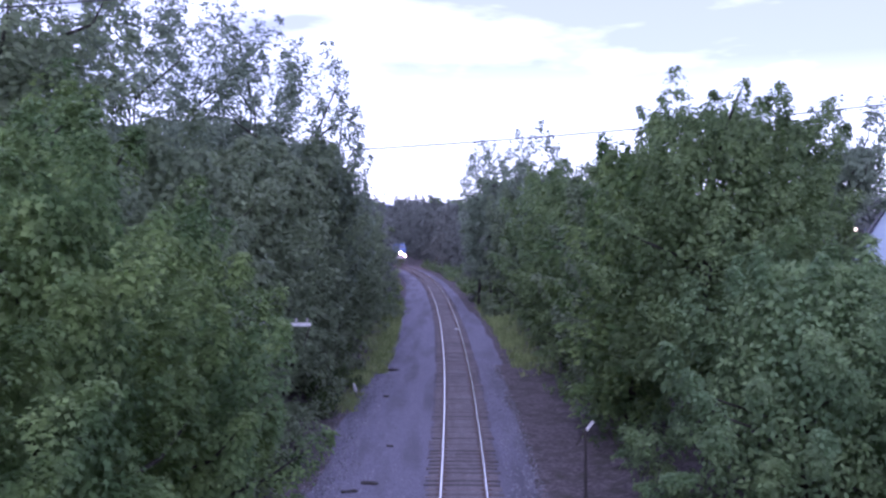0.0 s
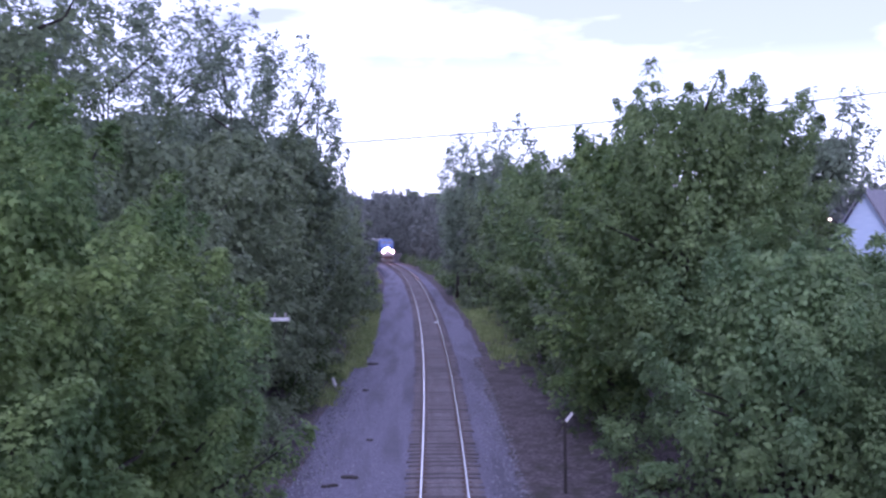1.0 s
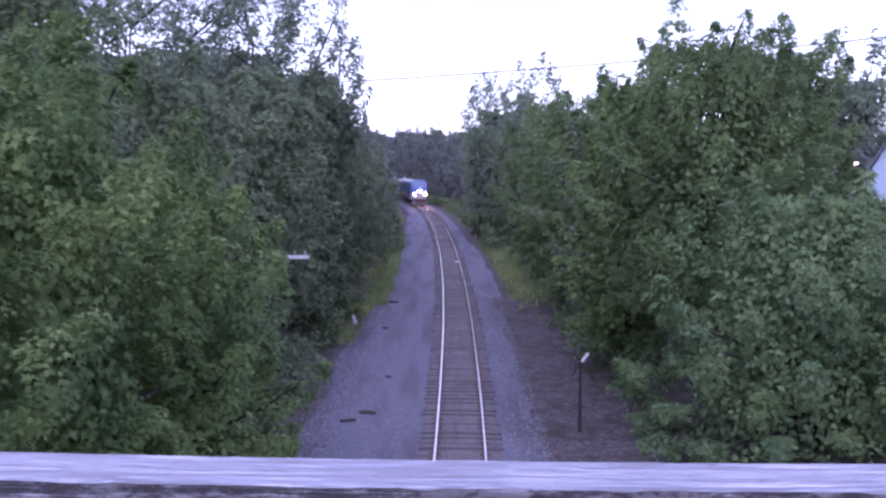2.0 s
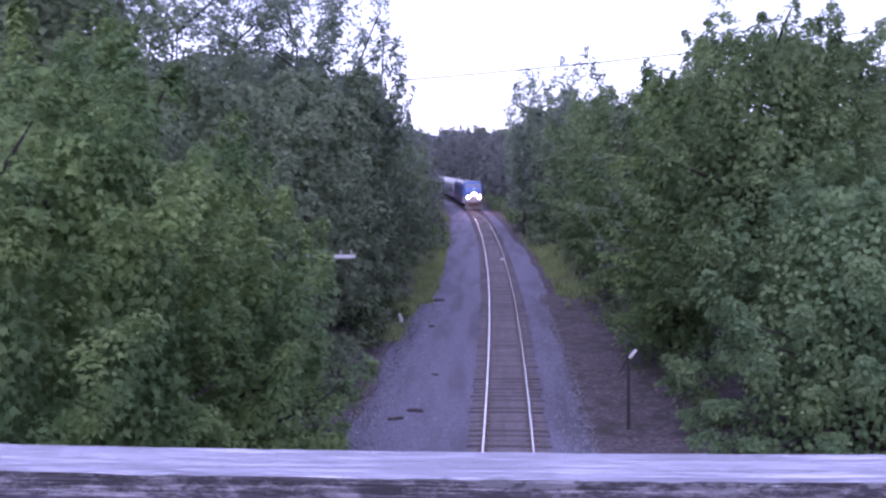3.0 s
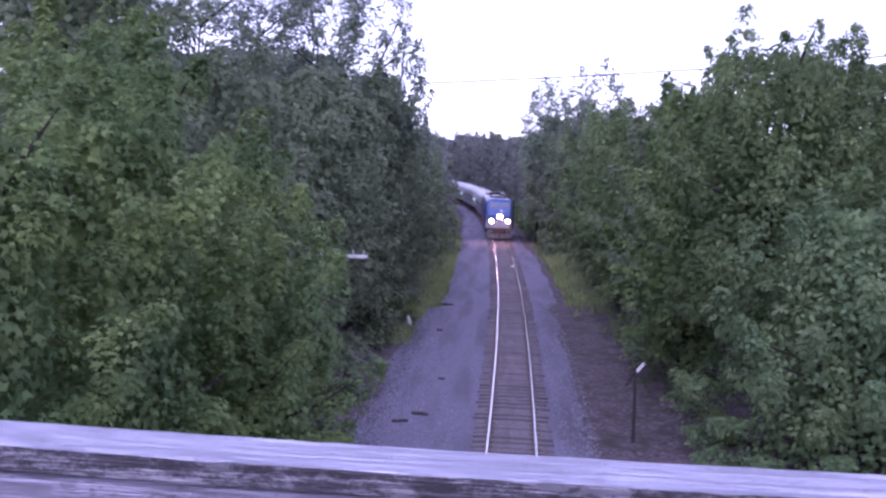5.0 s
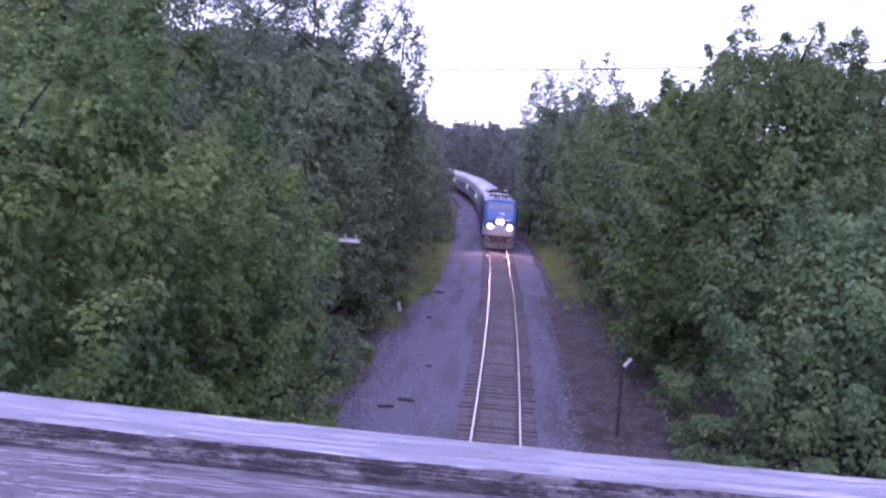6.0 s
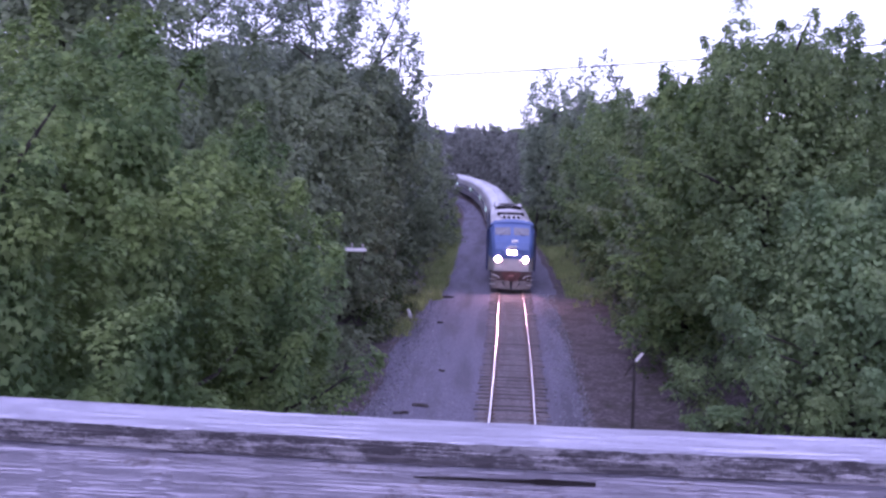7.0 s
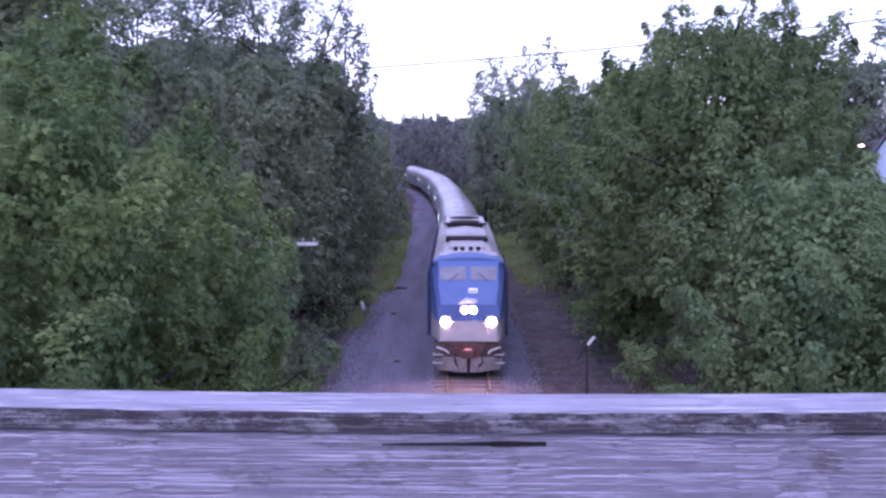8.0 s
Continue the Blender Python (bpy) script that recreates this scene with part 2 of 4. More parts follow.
# ---------------------------------------------------------------- mesh helpers
def part(name, bm, mat, parent=None, label="", smooth=False):
    me = bpy.data.meshes.new(name)
    if smooth:
        for f in bm.faces:
            f.smooth = True
    bm.to_mesh(me)
    bm.free()
    for m in mat if isinstance(mat, (list, tuple)) else [mat]:
        me.materials.append(m)
    ob = new(name, me)
    ob.parent = parent
    if label:
        tagged(ob, label=label)
    return ob


def empty(name, m=None):
    ob = new(name)
    ob.empty_display_size = 0.3
    if m is not None:
        ob.matrix_basis = m
    return ob


def box(bm, x0, x1, y0, y1, z0, z1, bevel=0.0, mat=0):
    g = bmesh.ops.create_cube(bm, size=1, matrix=Matrix.Translation(((x0 + x1) / 2, (y0 + y1) / 2, (z0 + z1) / 2)) @ Matrix.Diagonal((x1 - x0, y1 - y0, z1 - z0, 1)))
    faces = {f for v in g["verts"] for f in v.link_faces}
    for f in faces:
        f.material_index = mat
    if bevel:
        bmesh.ops.bevel(bm, geom=list({e for f in faces for e in f.edges}), offset=bevel, segments=2, affect="EDGES", profile=0.6)
    return bm


def boxed(*a, **k):
    return box(bmesh.new(), *a, **k)


def tube(bm, pts, radii, seg=7):
    """A tapered tube through pts."""
    rings = []
    for i, (p, r) in enumerate(zip(pts, radii)):
        a, b = Vector(pts[max(i - 1, 0)]), Vector(pts[min(i + 1, len(pts) - 1)])
        q = (b - a).to_track_quat("Z", "Y").to_matrix()
        rings.append([bm.verts.new(Vector(p) + q @ Vector((r * math.cos(2 * math.pi * k / seg), r * math.sin(2 * math.pi * k / seg), 0))) for k in range(seg)])
    for r0, r1 in zip(rings, rings[1:]):
        for k in range(seg):
            bm.faces.new((r0[k], r0[(k + 1) % seg], r1[(k + 1) % seg], r1[k]))
    bm.faces.new(rings[0][::-1])
    bm.faces.new(rings[-1])
    return bm


def loft(bm, sections, mat=0, caps=True):
    """Skin between rings of equal length; mat may be a function of (section, side)."""
    rings = [[bm.verts.new(p) for p in s] for s in sections]
    n = len(rings[0])
    for i, (a, b) in enumerate(zip(rings, rings[1:])):
        for k in range(n):
            f = bm.faces.new((a[k], a[(k + 1) % n], b[(k + 1) % n], b[k]))
            f.material_index = mat(i, k) if callable(mat) else mat
    if caps:
        bm.faces.new(rings[0][::-1])
        bm.faces.new(rings[-1])
    bmesh.ops.recalc_face_normals(bm, faces=bm.faces)
    return bm


def raw_mesh(name, verts, tris, mat, parent=None):
    """A large triangle mesh straight from arrays."""
    me = bpy.data.meshes.new(name)
    v, f = np.asarray(verts, np.float32), np.asarray(tris, np.int32)
    me.vertices.add(len(v))
    me.vertices.foreach_set("co", v.ravel())
    me.loops.add(f.size)
    me.loops.foreach_set("vertex_index", f.ravel())
    me.polygons.add(len(f))
    me.polygons.foreach_set("loop_start", np.arange(0, f.size, 3, dtype=np.int32))
    me.update(calc_edges=True)
    me.materials.append(mat)
    ob = new(name, me)
    ob.parent = parent
    return ob


# ---------------------------------------------------------------- the line of the track
STEP = 0.5


def lay_out():
    """Centre line by arc length: nearly straight by the bridge, then a left-hand curve that tightens."""
    def run(sign):
        x, y, h, out = 1.26, 64.0, 0.0, []
        s = 64.0
        while -80 < s < 520:
            out.append((s, x, y, h))
            k = 1 / 1400 if 22 < s < 128 else (0 if s <= 22 else 1 / 520)
            h -= sign * k * STEP
            x, y, s = x + sign * math.sin(h) * STEP, y + sign * math.cos(h) * STEP, s + sign * STEP
        return out
    return np.array(sorted(run(-1)[1:] + run(1)))


LINE = lay_out()


def centre(s):
    """x, y and heading (0 along +y, minus to the left) of the track at arc length s."""
    return tuple(float(np.interp(s, LINE[:, 0], LINE[:, k])) for k in (1, 2, 3))


def beside(s, u):
    """The ground point u metres to the right of the track at s."""
    x, y, h = centre(s)
    return x + u * math.cos(h), y - u * math.sin(h)


def centre_x(y):
    return float(np.interp(y, LINE[:, 2], LINE[:, 1])) if y < LINE[-1, 2] else float(LINE[-1, 1])


def ground_z(x, y):
    """Level of the open ground: a shallow cutting that rises to both sides."""
    u = x - centre_x(min(y, 300.0))
    d = max(0.0, u - 4.5) if u > 0 else max(0.0, -u - 6.0)
    return -0.36 + min(3.2, 0.16 * d) * (1 if u > 0 else 0.8) + 0.12 * noise.noise((x * 0.25, y * 0.25, 0.0)) * min(1.0, d)


# ---------------------------------------------------------------- ground, ballast, hill
def build_ground():
    xs = np.unique(np.r_[-1500, -700, -300, -150, -90, np.arange(-60, 61, 1.25), 90, 150, 300, 700, 1500])
    ys = np.unique(np.r_[-1500, -600, -200, -80, -40, np.arange(-20, 130, 1.25), np.arange(130, 320, 4), 400, 600, 1000, 2500])
    bm = bmesh.new()
    grid = [[bm.verts.new((x, y, ground_z(x, y))) for x in xs] for y in ys]
    for a, b in zip(grid, grid[1:]):
        for k in range(len(xs) - 1):
            bm.faces.new((a[k], a[k + 1], b[k + 1], b[k]))
    tagged(part("ground", bm, M_SOIL, smooth=True), "dark bare soil with leaf litter and weeds", "ground", kind="structure")

    bm = bmesh.new()
    prof = [(-5.9, -0.50), (-5.0, -0.30), (-3.4, -0.25), (-2.0, -0.25), (-1.30, -0.198), (-0.7, -0.186), (0.0, -0.183), (0.7, -0.186), (1.30, -0.198), (2.2, -0.30), (2.9, -0.42), (3.4, -0.6)]
    rows = []
    for s in np.r_[np.arange(-40, 20, 2.0), np.arange(20, 110, 0.3), np.arange(110, 420, 2.0)]:
        row = []
        for i, (u, z) in enumerate(prof):
            w = 0.0
            if i in (0, 1):
                w = 0.45 * noise.noise((s * 0.13, 3.0, 0)) + (0.9 if s > 56 else 0.0) + min(max(s - 90, 0) * 0.015, 0.8)
            if i in (4, 8):
                w = (0.16 * noise.noise((s * 0.9, i * 5.0, 0)) + 0.12 * noise.noise((s * 2.7, i * 3.0, 4)) - 0.12) * (-1 if i == 4 else 1)
            if i >= 9:
                w = 0.25 * noise.noise((s * 0.2, 9.0, 0)) + (0.5 if 60 < s < 95 else 0.0)
            x, y = beside(s, u + w)
            row.append(bm.verts.new((x, y, z + (0.012 if 4 <= i <= 8 else 0.035) * noise.noise((x * 1.3, y * 1.3, 2.0)))))
        rows.append(row)
    for a, b in zip(rows, rows[1:]):
        for k in range(len(prof) - 1):
            bm.faces.new((a[k], a[k + 1], b[k + 1], b[k])).material_index = 1 if 4 <= k <= 7 else 0
    tagged(part("ballast_bed", bm, [M_BALLAST, M_FOULED], smooth=True), "grey crushed-stone ballast with a gravel track beside it", "ballast", kind="structure")

    bm = bmesh.new()
    top, low = [], []
    for i in range(90):
        a = -0.75 + 1.5 * i / 89
        x, y = 800 * math.sin(a), 800 * math.cos(a)
        z = 21 + 7 * math.sin(a * 5 + 2.6) + 5 * noise.noise((a * 14, 0, 0)) + 2.5 * noise.noise((a * 90, 4, 0))
        top.append(bm.verts.new((x, y, z)))
        low.append(bm.verts.new((x * 0.9, y * 0.9, -2)))
    for i in range(89):
        bm.faces.new((low[i], low[i + 1], top[i + 1], top[i]))
    tagged(part("distant_hill", bm, M_HILL), "wooded hill on the horizon, haze put into its blue colour", "hill", kind="structure")


build_ground()


# ---------------------------------------------------------------- track
def rail_mesh(u, s0, s1, step, profile, name, mat, parent):
    bm = bmesh.new()
    secs = []
    for s in np.arange(s0, s1, step):
        x, y, h = centre(s)
        secs.append([(x + (u + a) * math.cos(h), y - (u + a) * math.sin(h), z) for a, z in profile])
    return part(name, loft(bm, secs), mat, parent, smooth=False)


track = tagged(empty("railway_track"), "single standard-gauge track with rusty rails on timber sleepers", "railway track", kind="structure")
for u in (-0.755, 0.755):
    r = rail_mesh(u, -40, 420, 2.0, [(-0.075, -0.172), (0.075, -0.172), (0.07, -0.155), (0.012, -0.14), (0.012, -0.045), (0.036, -0.036), (0.036, -0.006), (-0.036, -0.006), (-0.036, -0.036), (-0.012, -0.045), (-0.012, -0.14), (-0.07, -0.155)], "rail", M_RAIL, track)
    rail_mesh(u, -40, 420, 2.0, [(-0.035, -0.0055), (0.035, -0.0055), (0.030, 0.0), (-0.030, 0.0)], "running_surface", M_RAILHEAD, r)


# ---------------------------------------------------------------- trees
def crown_profile(f, style):
    """Relative crown radius at height fraction f."""
    if style == "dome":
        return np.clip(1 - np.abs((f - 0.42) / 0.62) ** 2.6, 0.02, 1) ** 0.5
    if style == "shrub":
        return np.sqrt(np.clip(1 - (f * 0.98) ** 2.2, 0.02, 1))
    return np.sqrt(np.clip(1 - ((f - 0.5) / 0.56) ** 2, 0.03, 1)) * (1 - 0.2 * f)


def unit(v):
    return v / (np.linalg.norm(v, axis=-1, keepdims=True) + 1e-9)


def crown_plumes(rng, n, z0, z1, r, style):
    """Leafy boughs spread evenly round the crown: root, direction, length, thickness and outward heading of each."""
    grid = np.linspace(0, 1, 80)
    cdf = np.cumsum(crown_profile(grid, style) + 0.06)
    f = np.interp((np.arange(n) + rng.random(n)) / n, cdf / cdf[-1], grid)
    a = np.arange(n) * 2.39996 + rng.normal(0, 0.3, n)
    pf = crown_profile(f, style)
    reach = r * pf * rng.uniform(0.66, 1.10, n)
    out = np.stack([np.cos(a), np.sin(a), np.zeros(n)], 1)
    spot = out * reach[:, None] + np.stack([np.zeros(n), np.zeros(n), z0 + (z1 - z0) * f], 1)
    lift = 0.30 + 0.75 * f if style != "poplar" else 0.75 + 0.9 * f
    axis = unit(out * (0.15 + 0.85 * pf[:, None]) + np.stack([rng.normal(0, 0.14, n), rng.normal(0, 0.14, n), lift], 1))
    thick = 0.55 * np.sqrt(2 * r * (z1 - z0) / n) * rng.uniform(0.75, 1.30, n)
    length = thick * rng.uniform(2.0, 3.0, n) * (1.15 if style == "poplar" else 1.0)
    return spot - axis * (length * 0.62)[:, None], axis, length, thick, out, f


def leaf_cloud(name, plumes, size, sprays, cover, mat, parent, rng, aspect=0.66, lobed=False, core=None):
    """Leaves in fans on the skin of each bough, facing out and up, and larger ones inside that close the crown.
    core: (count, z0, z1, radius, style, highest height fraction)"""
    root, axis, length, thick, out, _ = plumes
    n = len(root)
    m = n * sprays
    rep = lambda v: np.repeat(v, sprays, 0)
    ax, ot = rep(axis), rep(out)
    e1 = unit(np.cross(ax, np.array([0.3, -0.5, 0.81])))
    e2 = np.cross(ax, e1)
    t = rng.random(m) ** 0.8
    g = rng.uniform(0, 2 * math.pi, m)
    radial = e1 * np.cos(g)[:, None] + e2 * np.sin(g)[:, None]
    flip = ((radial * (ot + np.array([0, 0, 0.6]))).sum(1) < 0) & (rng.random(m) < 0.6)
    radial[flip] *= -1
    ring = rep(thick) * (1 - t ** 1.7) * (0.78 + 0.5 * t) * rng.uniform(0.72, 1.12, m)
    spot = rep(root) + ax * (rep(length) * t)[:, None] + radial * ring[:, None]
    normal = unit(radial * 0.75 + ax * (0.2 + 0.6 * t)[:, None] + np.array([0, 0, 0.55]))
    fan = rep(thick) * rng.uniform(0.26, 0.44, m) * (1 - 0.35 * t)
    q = max(3, int(cover * math.pi * float((fan ** 2).mean()) / (0.5 * aspect * size * size)))
    k = m * q
    nr, fr = np.repeat(normal, q, 0), np.repeat(fan, q)[:, None]
    off = rng.normal(size=(k, 3)) * 0.62
    off -= nr * (off * nr).sum(1, keepdims=True)
    d2 = (off ** 2).sum(1, keepdims=True)
    p = np.repeat(spot, q, 0) + off * fr + nr * fr * (rng.normal(size=(k, 1)) * 0.16 - 0.30 * d2)
    up = nr * 0.7 + off * 0.25 + np.array([0, 0, 0.55]) + rng.normal(size=(k, 3)) * 0.26
    along = off + nr * 0.35 + rng.normal(size=(k, 3)) * 0.45 - np.array([0, 0, 0.40])
    ln = size * rng.uniform(0.6, 1.3, (k, 1))
    if core:
        c, z0, z1, r, style, most = core
        f = rng.random(c) ** 0.9 * most
        a = rng.uniform(0, 2 * math.pi, c)
        rad = r * crown_profile(f, style) * np.sqrt(rng.uniform(0.05, 0.36, c))
        head = np.stack([np.cos(a), np.sin(a), np.zeros(c)], 1)
        p = np.concatenate([p, head * rad[:, None] + np.stack([np.zeros(c), np.zeros(c), z0 + (z1 - z0) * f], 1)])
        up = np.concatenate([up, head * 0.8 + rng.normal(size=(c, 3)) * 0.5 + np.array([0, 0, 0.4])])
        along = np.concatenate([along, rng.normal(size=(c, 3)) - np.array([0, 0, 0.5])])
        ln = np.concatenate([ln, size * rng.uniform(1.3, 1.9, (c, 1))])
    up = unit(up)
    along = unit(along - up * (along * up).sum(1, keepdims=True))
    side = np.cross(up, along)
    if lobed:
        # three pointed lobes with notches between them, slightly cupped
        wide = ln * 0.56
        v = np.stack([p, p + along * ln * 0.50 + side * wide - up * ln * 0.10, p + along * ln * 0.50 + side * ln * 0.17, p + along * ln - up * ln * 0.12,
                      p + along * ln * 0.50 - side * ln * 0.17, p + along * ln * 0.50 - side * wide - up * ln * 0.10], 1).reshape(-1, 3)
        b = np.arange(len(p), dtype=np.int32)[:, None] * 6
        tri = np.concatenate([b + np.array([0, 1, 2]), b + np.array([0, 2, 3]), b + np.array([0, 3, 4]), b + np.array([0, 4, 5])], 1).reshape(-1, 3)
    else:
        wd = ln * aspect * 0.5
        v = np.stack([p, p + along * ln * 0.42 + side * wd - up * ln * 0.06, p + along * ln - up * ln * 0.12, p + along * ln * 0.42 - side * wd - up * ln * 0.06], 1).reshape(-1, 3)
        b = np.arange(len(p), dtype=np.int32)[:, None] * 4
        tri = np.concatenate([b + np.array([0, 1, 2]), b + np.array([0, 2, 3])], 1).reshape(-1, 3)
    return raw_mesh(name, v, tri, mat, parent)


def tree(x, y, h, r, low, style, mat, size, boughs, sprays, cover, label, seed, limbs=5, spires=0, category="tree", name="tree", lobed=False):
    rng = np.random.default_rng(seed)
    gz = ground_z(x, y)
    root = tagged(empty(name, pose(x, y, gz)), label, category)
    z0, z1 = low - gz, h - gz - 0.3
    plumes = crown_plumes(rng, boughs, z0, z1, r, style)
    if spires:
        # slim upright leaders that break the skyline
        a, q = rng.uniform(0, 2 * math.pi, spires), rng.uniform(0.1, 0.7, spires) * r
        tall = rng.uniform(0.10, 0.18, spires) * h
        out = np.stack([np.cos(a), np.sin(a), np.zeros(spires)], 1)
        lead = (out * q[:, None] + np.stack([np.zeros(spires), np.zeros(spires), z1 - (0.12 + 0.45 * (q / r) ** 2) * (z1 - z0)], 1),
                unit(out * 0.12 + np.array([0, 0, 1.0]) + rng.normal(0, 0.06, (spires, 3))), tall, tall * rng.uniform(0.20, 0.28, spires), out, np.ones(spires))
        plumes = tuple(np.concatenate([u, w]) for u, w in zip(plumes, lead))
    # trunk with a slight bend, then limbs out to some of the boughs
    tr = max(0.06, (0.016 if style != "poplar" else 0.010) * h)
    bend = rng.uniform(-0.25, 0.25, 2)
    zs = np.linspace(0, (h - gz) * 0.7, 6)
    line = [(bend[0] * math.sin(z * 0.6), bend[1] * math.sin(z * 0.5), z - (0.15 if i == 0 else 0)) for i, z in enumerate(zs)]
    part("trunk", tube(bmesh.new(), line, [tr * (1.25 - 1.1 * i / 5) for i in range(6)]), M_BARK, root, smooth=True)
    for k in rng.choice(boughs, min(limbs, boughs), replace=False):
        foot, tip = Vector(plumes[0][k]), Vector(plumes[0][k] + plumes[1][k] * plumes[2][k] * 0.7)
        z = max(0.6, min(foot.z - 0.35 * math.hypot(foot.x, foot.y), zs[-1]))
        at = Vector((bend[0] * math.sin(z * 0.6), bend[1] * math.sin(z * 0.5), z))
        part("limb", tube(bmesh.new(), [at, foot, tip], [tr * 0.40, tr * 0.22, tr * 0.06], 5), M_BARK, root, smooth=True)
    inner = int(1.3 * 2 * math.pi * 0.6 * r * (z1 - z0) / (0.5 * 0.66 * (1.6 * size) ** 2))
    leaf_cloud("crown", plumes, size, sprays, cover, mat, root, rng, lobed=lobed,
               core=(int(inner * 0.8), z0, z1, r, style, 0.60) if style == "poplar" else (inner, z0, z1, r, style, 0.9))
    return root


L_MAPLE = "leafy green maple with dense broad foliage beside the line"
L_SPARSE = "tall thin-crowned poplar with sky showing between its leaves"
L_DARK = "dark shaded trackside tree with dense small leaves"
L_ASH = "full rounded green tree on the cutting's bank"
L_FAR = "distant dark green lineside tree"

NEAR = [  # x, y, height, crown radius, crown foot, style, leaves, leaf length, boughs, label
    (-5.9, 9.6, 9.9, 2.0, 2.0, "dome", M_MAPLE, 0.092, 50, L_MAPLE),
    (-5.5, 12.9, 10.3, 2.2, 1.0, "dome", M_MAPLE, 0.095, 54, L_MAPLE),
    (-4.6, 16.2, 8.2, 2.35, 0.2, "dome", M_MAPLE, 0.10, 54, L_MAPLE),
    (-7.6, 17.5, 11.6, 2.8, 1.0, "dome", M_MAPLE, 0.11, 54, L_MAPLE),
    (-6.1, 21.0, 9.6, 2.55, 0.3, "dome", M_MAPLE, 0.115, 54, L_MAPLE),
    (10.6, 27.3, 8.8, 5.0, 0.0, "shrub", M_PALE, 0.14, 96, "broad pale-green bushy tree growing to the ground"),
    (14.6, 24.6, 8.5, 3.8, 0.0, "shrub", M_PALE, 0.14, 60, "broad pale-green bushy tree growing to the ground"),
    (14.9, 31.5, 8.5, 3.0, 0.0, "shrub", M_PALE, 0.15, 50, "broad pale-green bushy tree growing to the ground"),
    (10.0, 35.0, 14.3, 4.2, 2.7, "dome", M_ASH, 0.155, 115, L_ASH),
    (13.4, 37.0, 14.2, 3.2, 2.0, "dome", M_ASH, 0.155, 84, L_ASH),
]
for i, (x, y, h, r, low, style, m, size, n, lab) in enumerate(NEAR):
    tree(x, y, h, r, low, style, m, size, n, 32, 1.25, lab, 100 + i, limbs=7, spires=4 if x < 0 or x > 13 else 0, lobed=x < 0 and y < 15)

MIDDLE = [  # x, y, height, radius, foot, style, leaves, leaf length, spires, label
    (-11.6, 25.0, 18.0, 3.5, 7.0, "poplar", M_DARK, 0.22, 3, L_SPARSE),
    (-13.0, 40.0, 19.0, 3.4, 3.0, "poplar", M_LOCUST, 0.24, 4, L_SPARSE),
    (-15.5, 47.0, 19.0, 3.6, 3.0, "poplar", M_LOCUST, 0.25, 3, L_SPARSE),
    (-10.8, 55.0, 20.5, 2.9, 5.0, "poplar", M_LOCUST, 0.26, 4, L_SPARSE),
    (-7.4, 57.0, 18.8, 2.8, 5.0, "poplar", M_LOCUST, 0.26, 3, L_SPARSE),
    (-9.4, 49.0, 18.0, 2.7, 5.0, "poplar", M_LOCUST, 0.25, 4, L_SPARSE),
    (-13.4, 52.0, 20.5, 3.0, 4.0, "poplar", M_LOCUST, 0.26, 4, L_SPARSE),
    (-16.0, 36.0, 19.0, 3.2, 4.0, "poplar", M_LOCUST, 0.24, 3, L_SPARSE),
    (-6.4, 60.0, 16.2, 2.2, 5.0, "poplar", M_LOCUST, 0.26, 3, L_SPARSE),
    (-9.0, 32.0, 12.6, 3.1, 1.0, "dome", M_DARK, 0.20, 2, L_DARK),
    (-8.3, 40.0, 12.8, 3.1, 0.8, "dome", M_DARK, 0.21, 2, L_DARK),
    (-7.6, 47.5, 13.2, 2.9, 0.3, "dome", M_DARK, 0.23, 2, L_DARK),
    (-7.4, 56.0, 13.8, 2.9, 0.3, "dome", M_DARK, 0.23, 2, L_DARK),
    (-7.0, 65.0, 12.4, 2.7, 0.2, "dome", M_DARK, 0.24, 2, L_DARK),
    (-6.7, 75.0, 10.8, 2.8, 0.2, "dome", M_DARK, 0.25, 2, L_DARK),
    (-6.3, 86.0, 9.4, 2.8, 0.2, "dome", M_DARK, 0.26, 2, L_DARK),
    (18.2, 42.0, 13.6, 2.6, 9.5, "poplar", M_LOCUST, 0.24, 4, L_SPARSE),
    (7.9, 38.5, 13.2, 3.2, 0.8, "dome", M_MAPLE, 0.22, 3, L_ASH),
    (4.8, 104.0, 16.9, 2.1, 3.0, "poplar", M_LOCUST, 0.30, 4, L_SPARSE),
    (9.3, 46.0, 13.2, 3.5, 0.5, "dome", M_DARK, 0.24, 2, L_ASH),
    (9.2, 55.0, 12.9, 3.8, 0.3, "dome", M_ASH, 0.25, 2, L_ASH),
    (8.9, 65.0, 13.2, 3.7, 0.3, "dome", M_ASH, 0.26, 2, L_ASH),
    (9.0, 76.0, 13.8, 3.9, 0.3, "dome", M_ASH, 0.28, 2, L_ASH),
    (9.6, 90.0, 17.6, 3.3, 3.0, "poplar", M_LOCUST, 0.30, 4, L_SPARSE),
    (5.9, 101.0, 17.0, 2.9, 3.0, "poplar", M_LOCUST, 0.30, 5, L_SPARSE),
    (8.4, 97.0, 16.0, 2.8, 3.0, "poplar", M_LOCUST, 0.30, 4, L_SPARSE),
    (8.2, 91.0, 13.2, 3.6, 0.3, "dome", M_DARK, 0.28, 2, L_ASH),
]
for i, (x, y, h, r, low, style, m, size, sp, lab) in enumerate(MIDDLE):
    if style == "dome":
        tree(x, y, h, r, low, style, m, size, 38, 24, 1.3, lab, 300 + i, limbs=6, spires=sp)
    else:
        tree(x, y, h + 0.6, r * 1.12, low, style, m, size * 0.9, 66, 20, 1.1, lab, 300 + i, limbs=8, spires=sp)

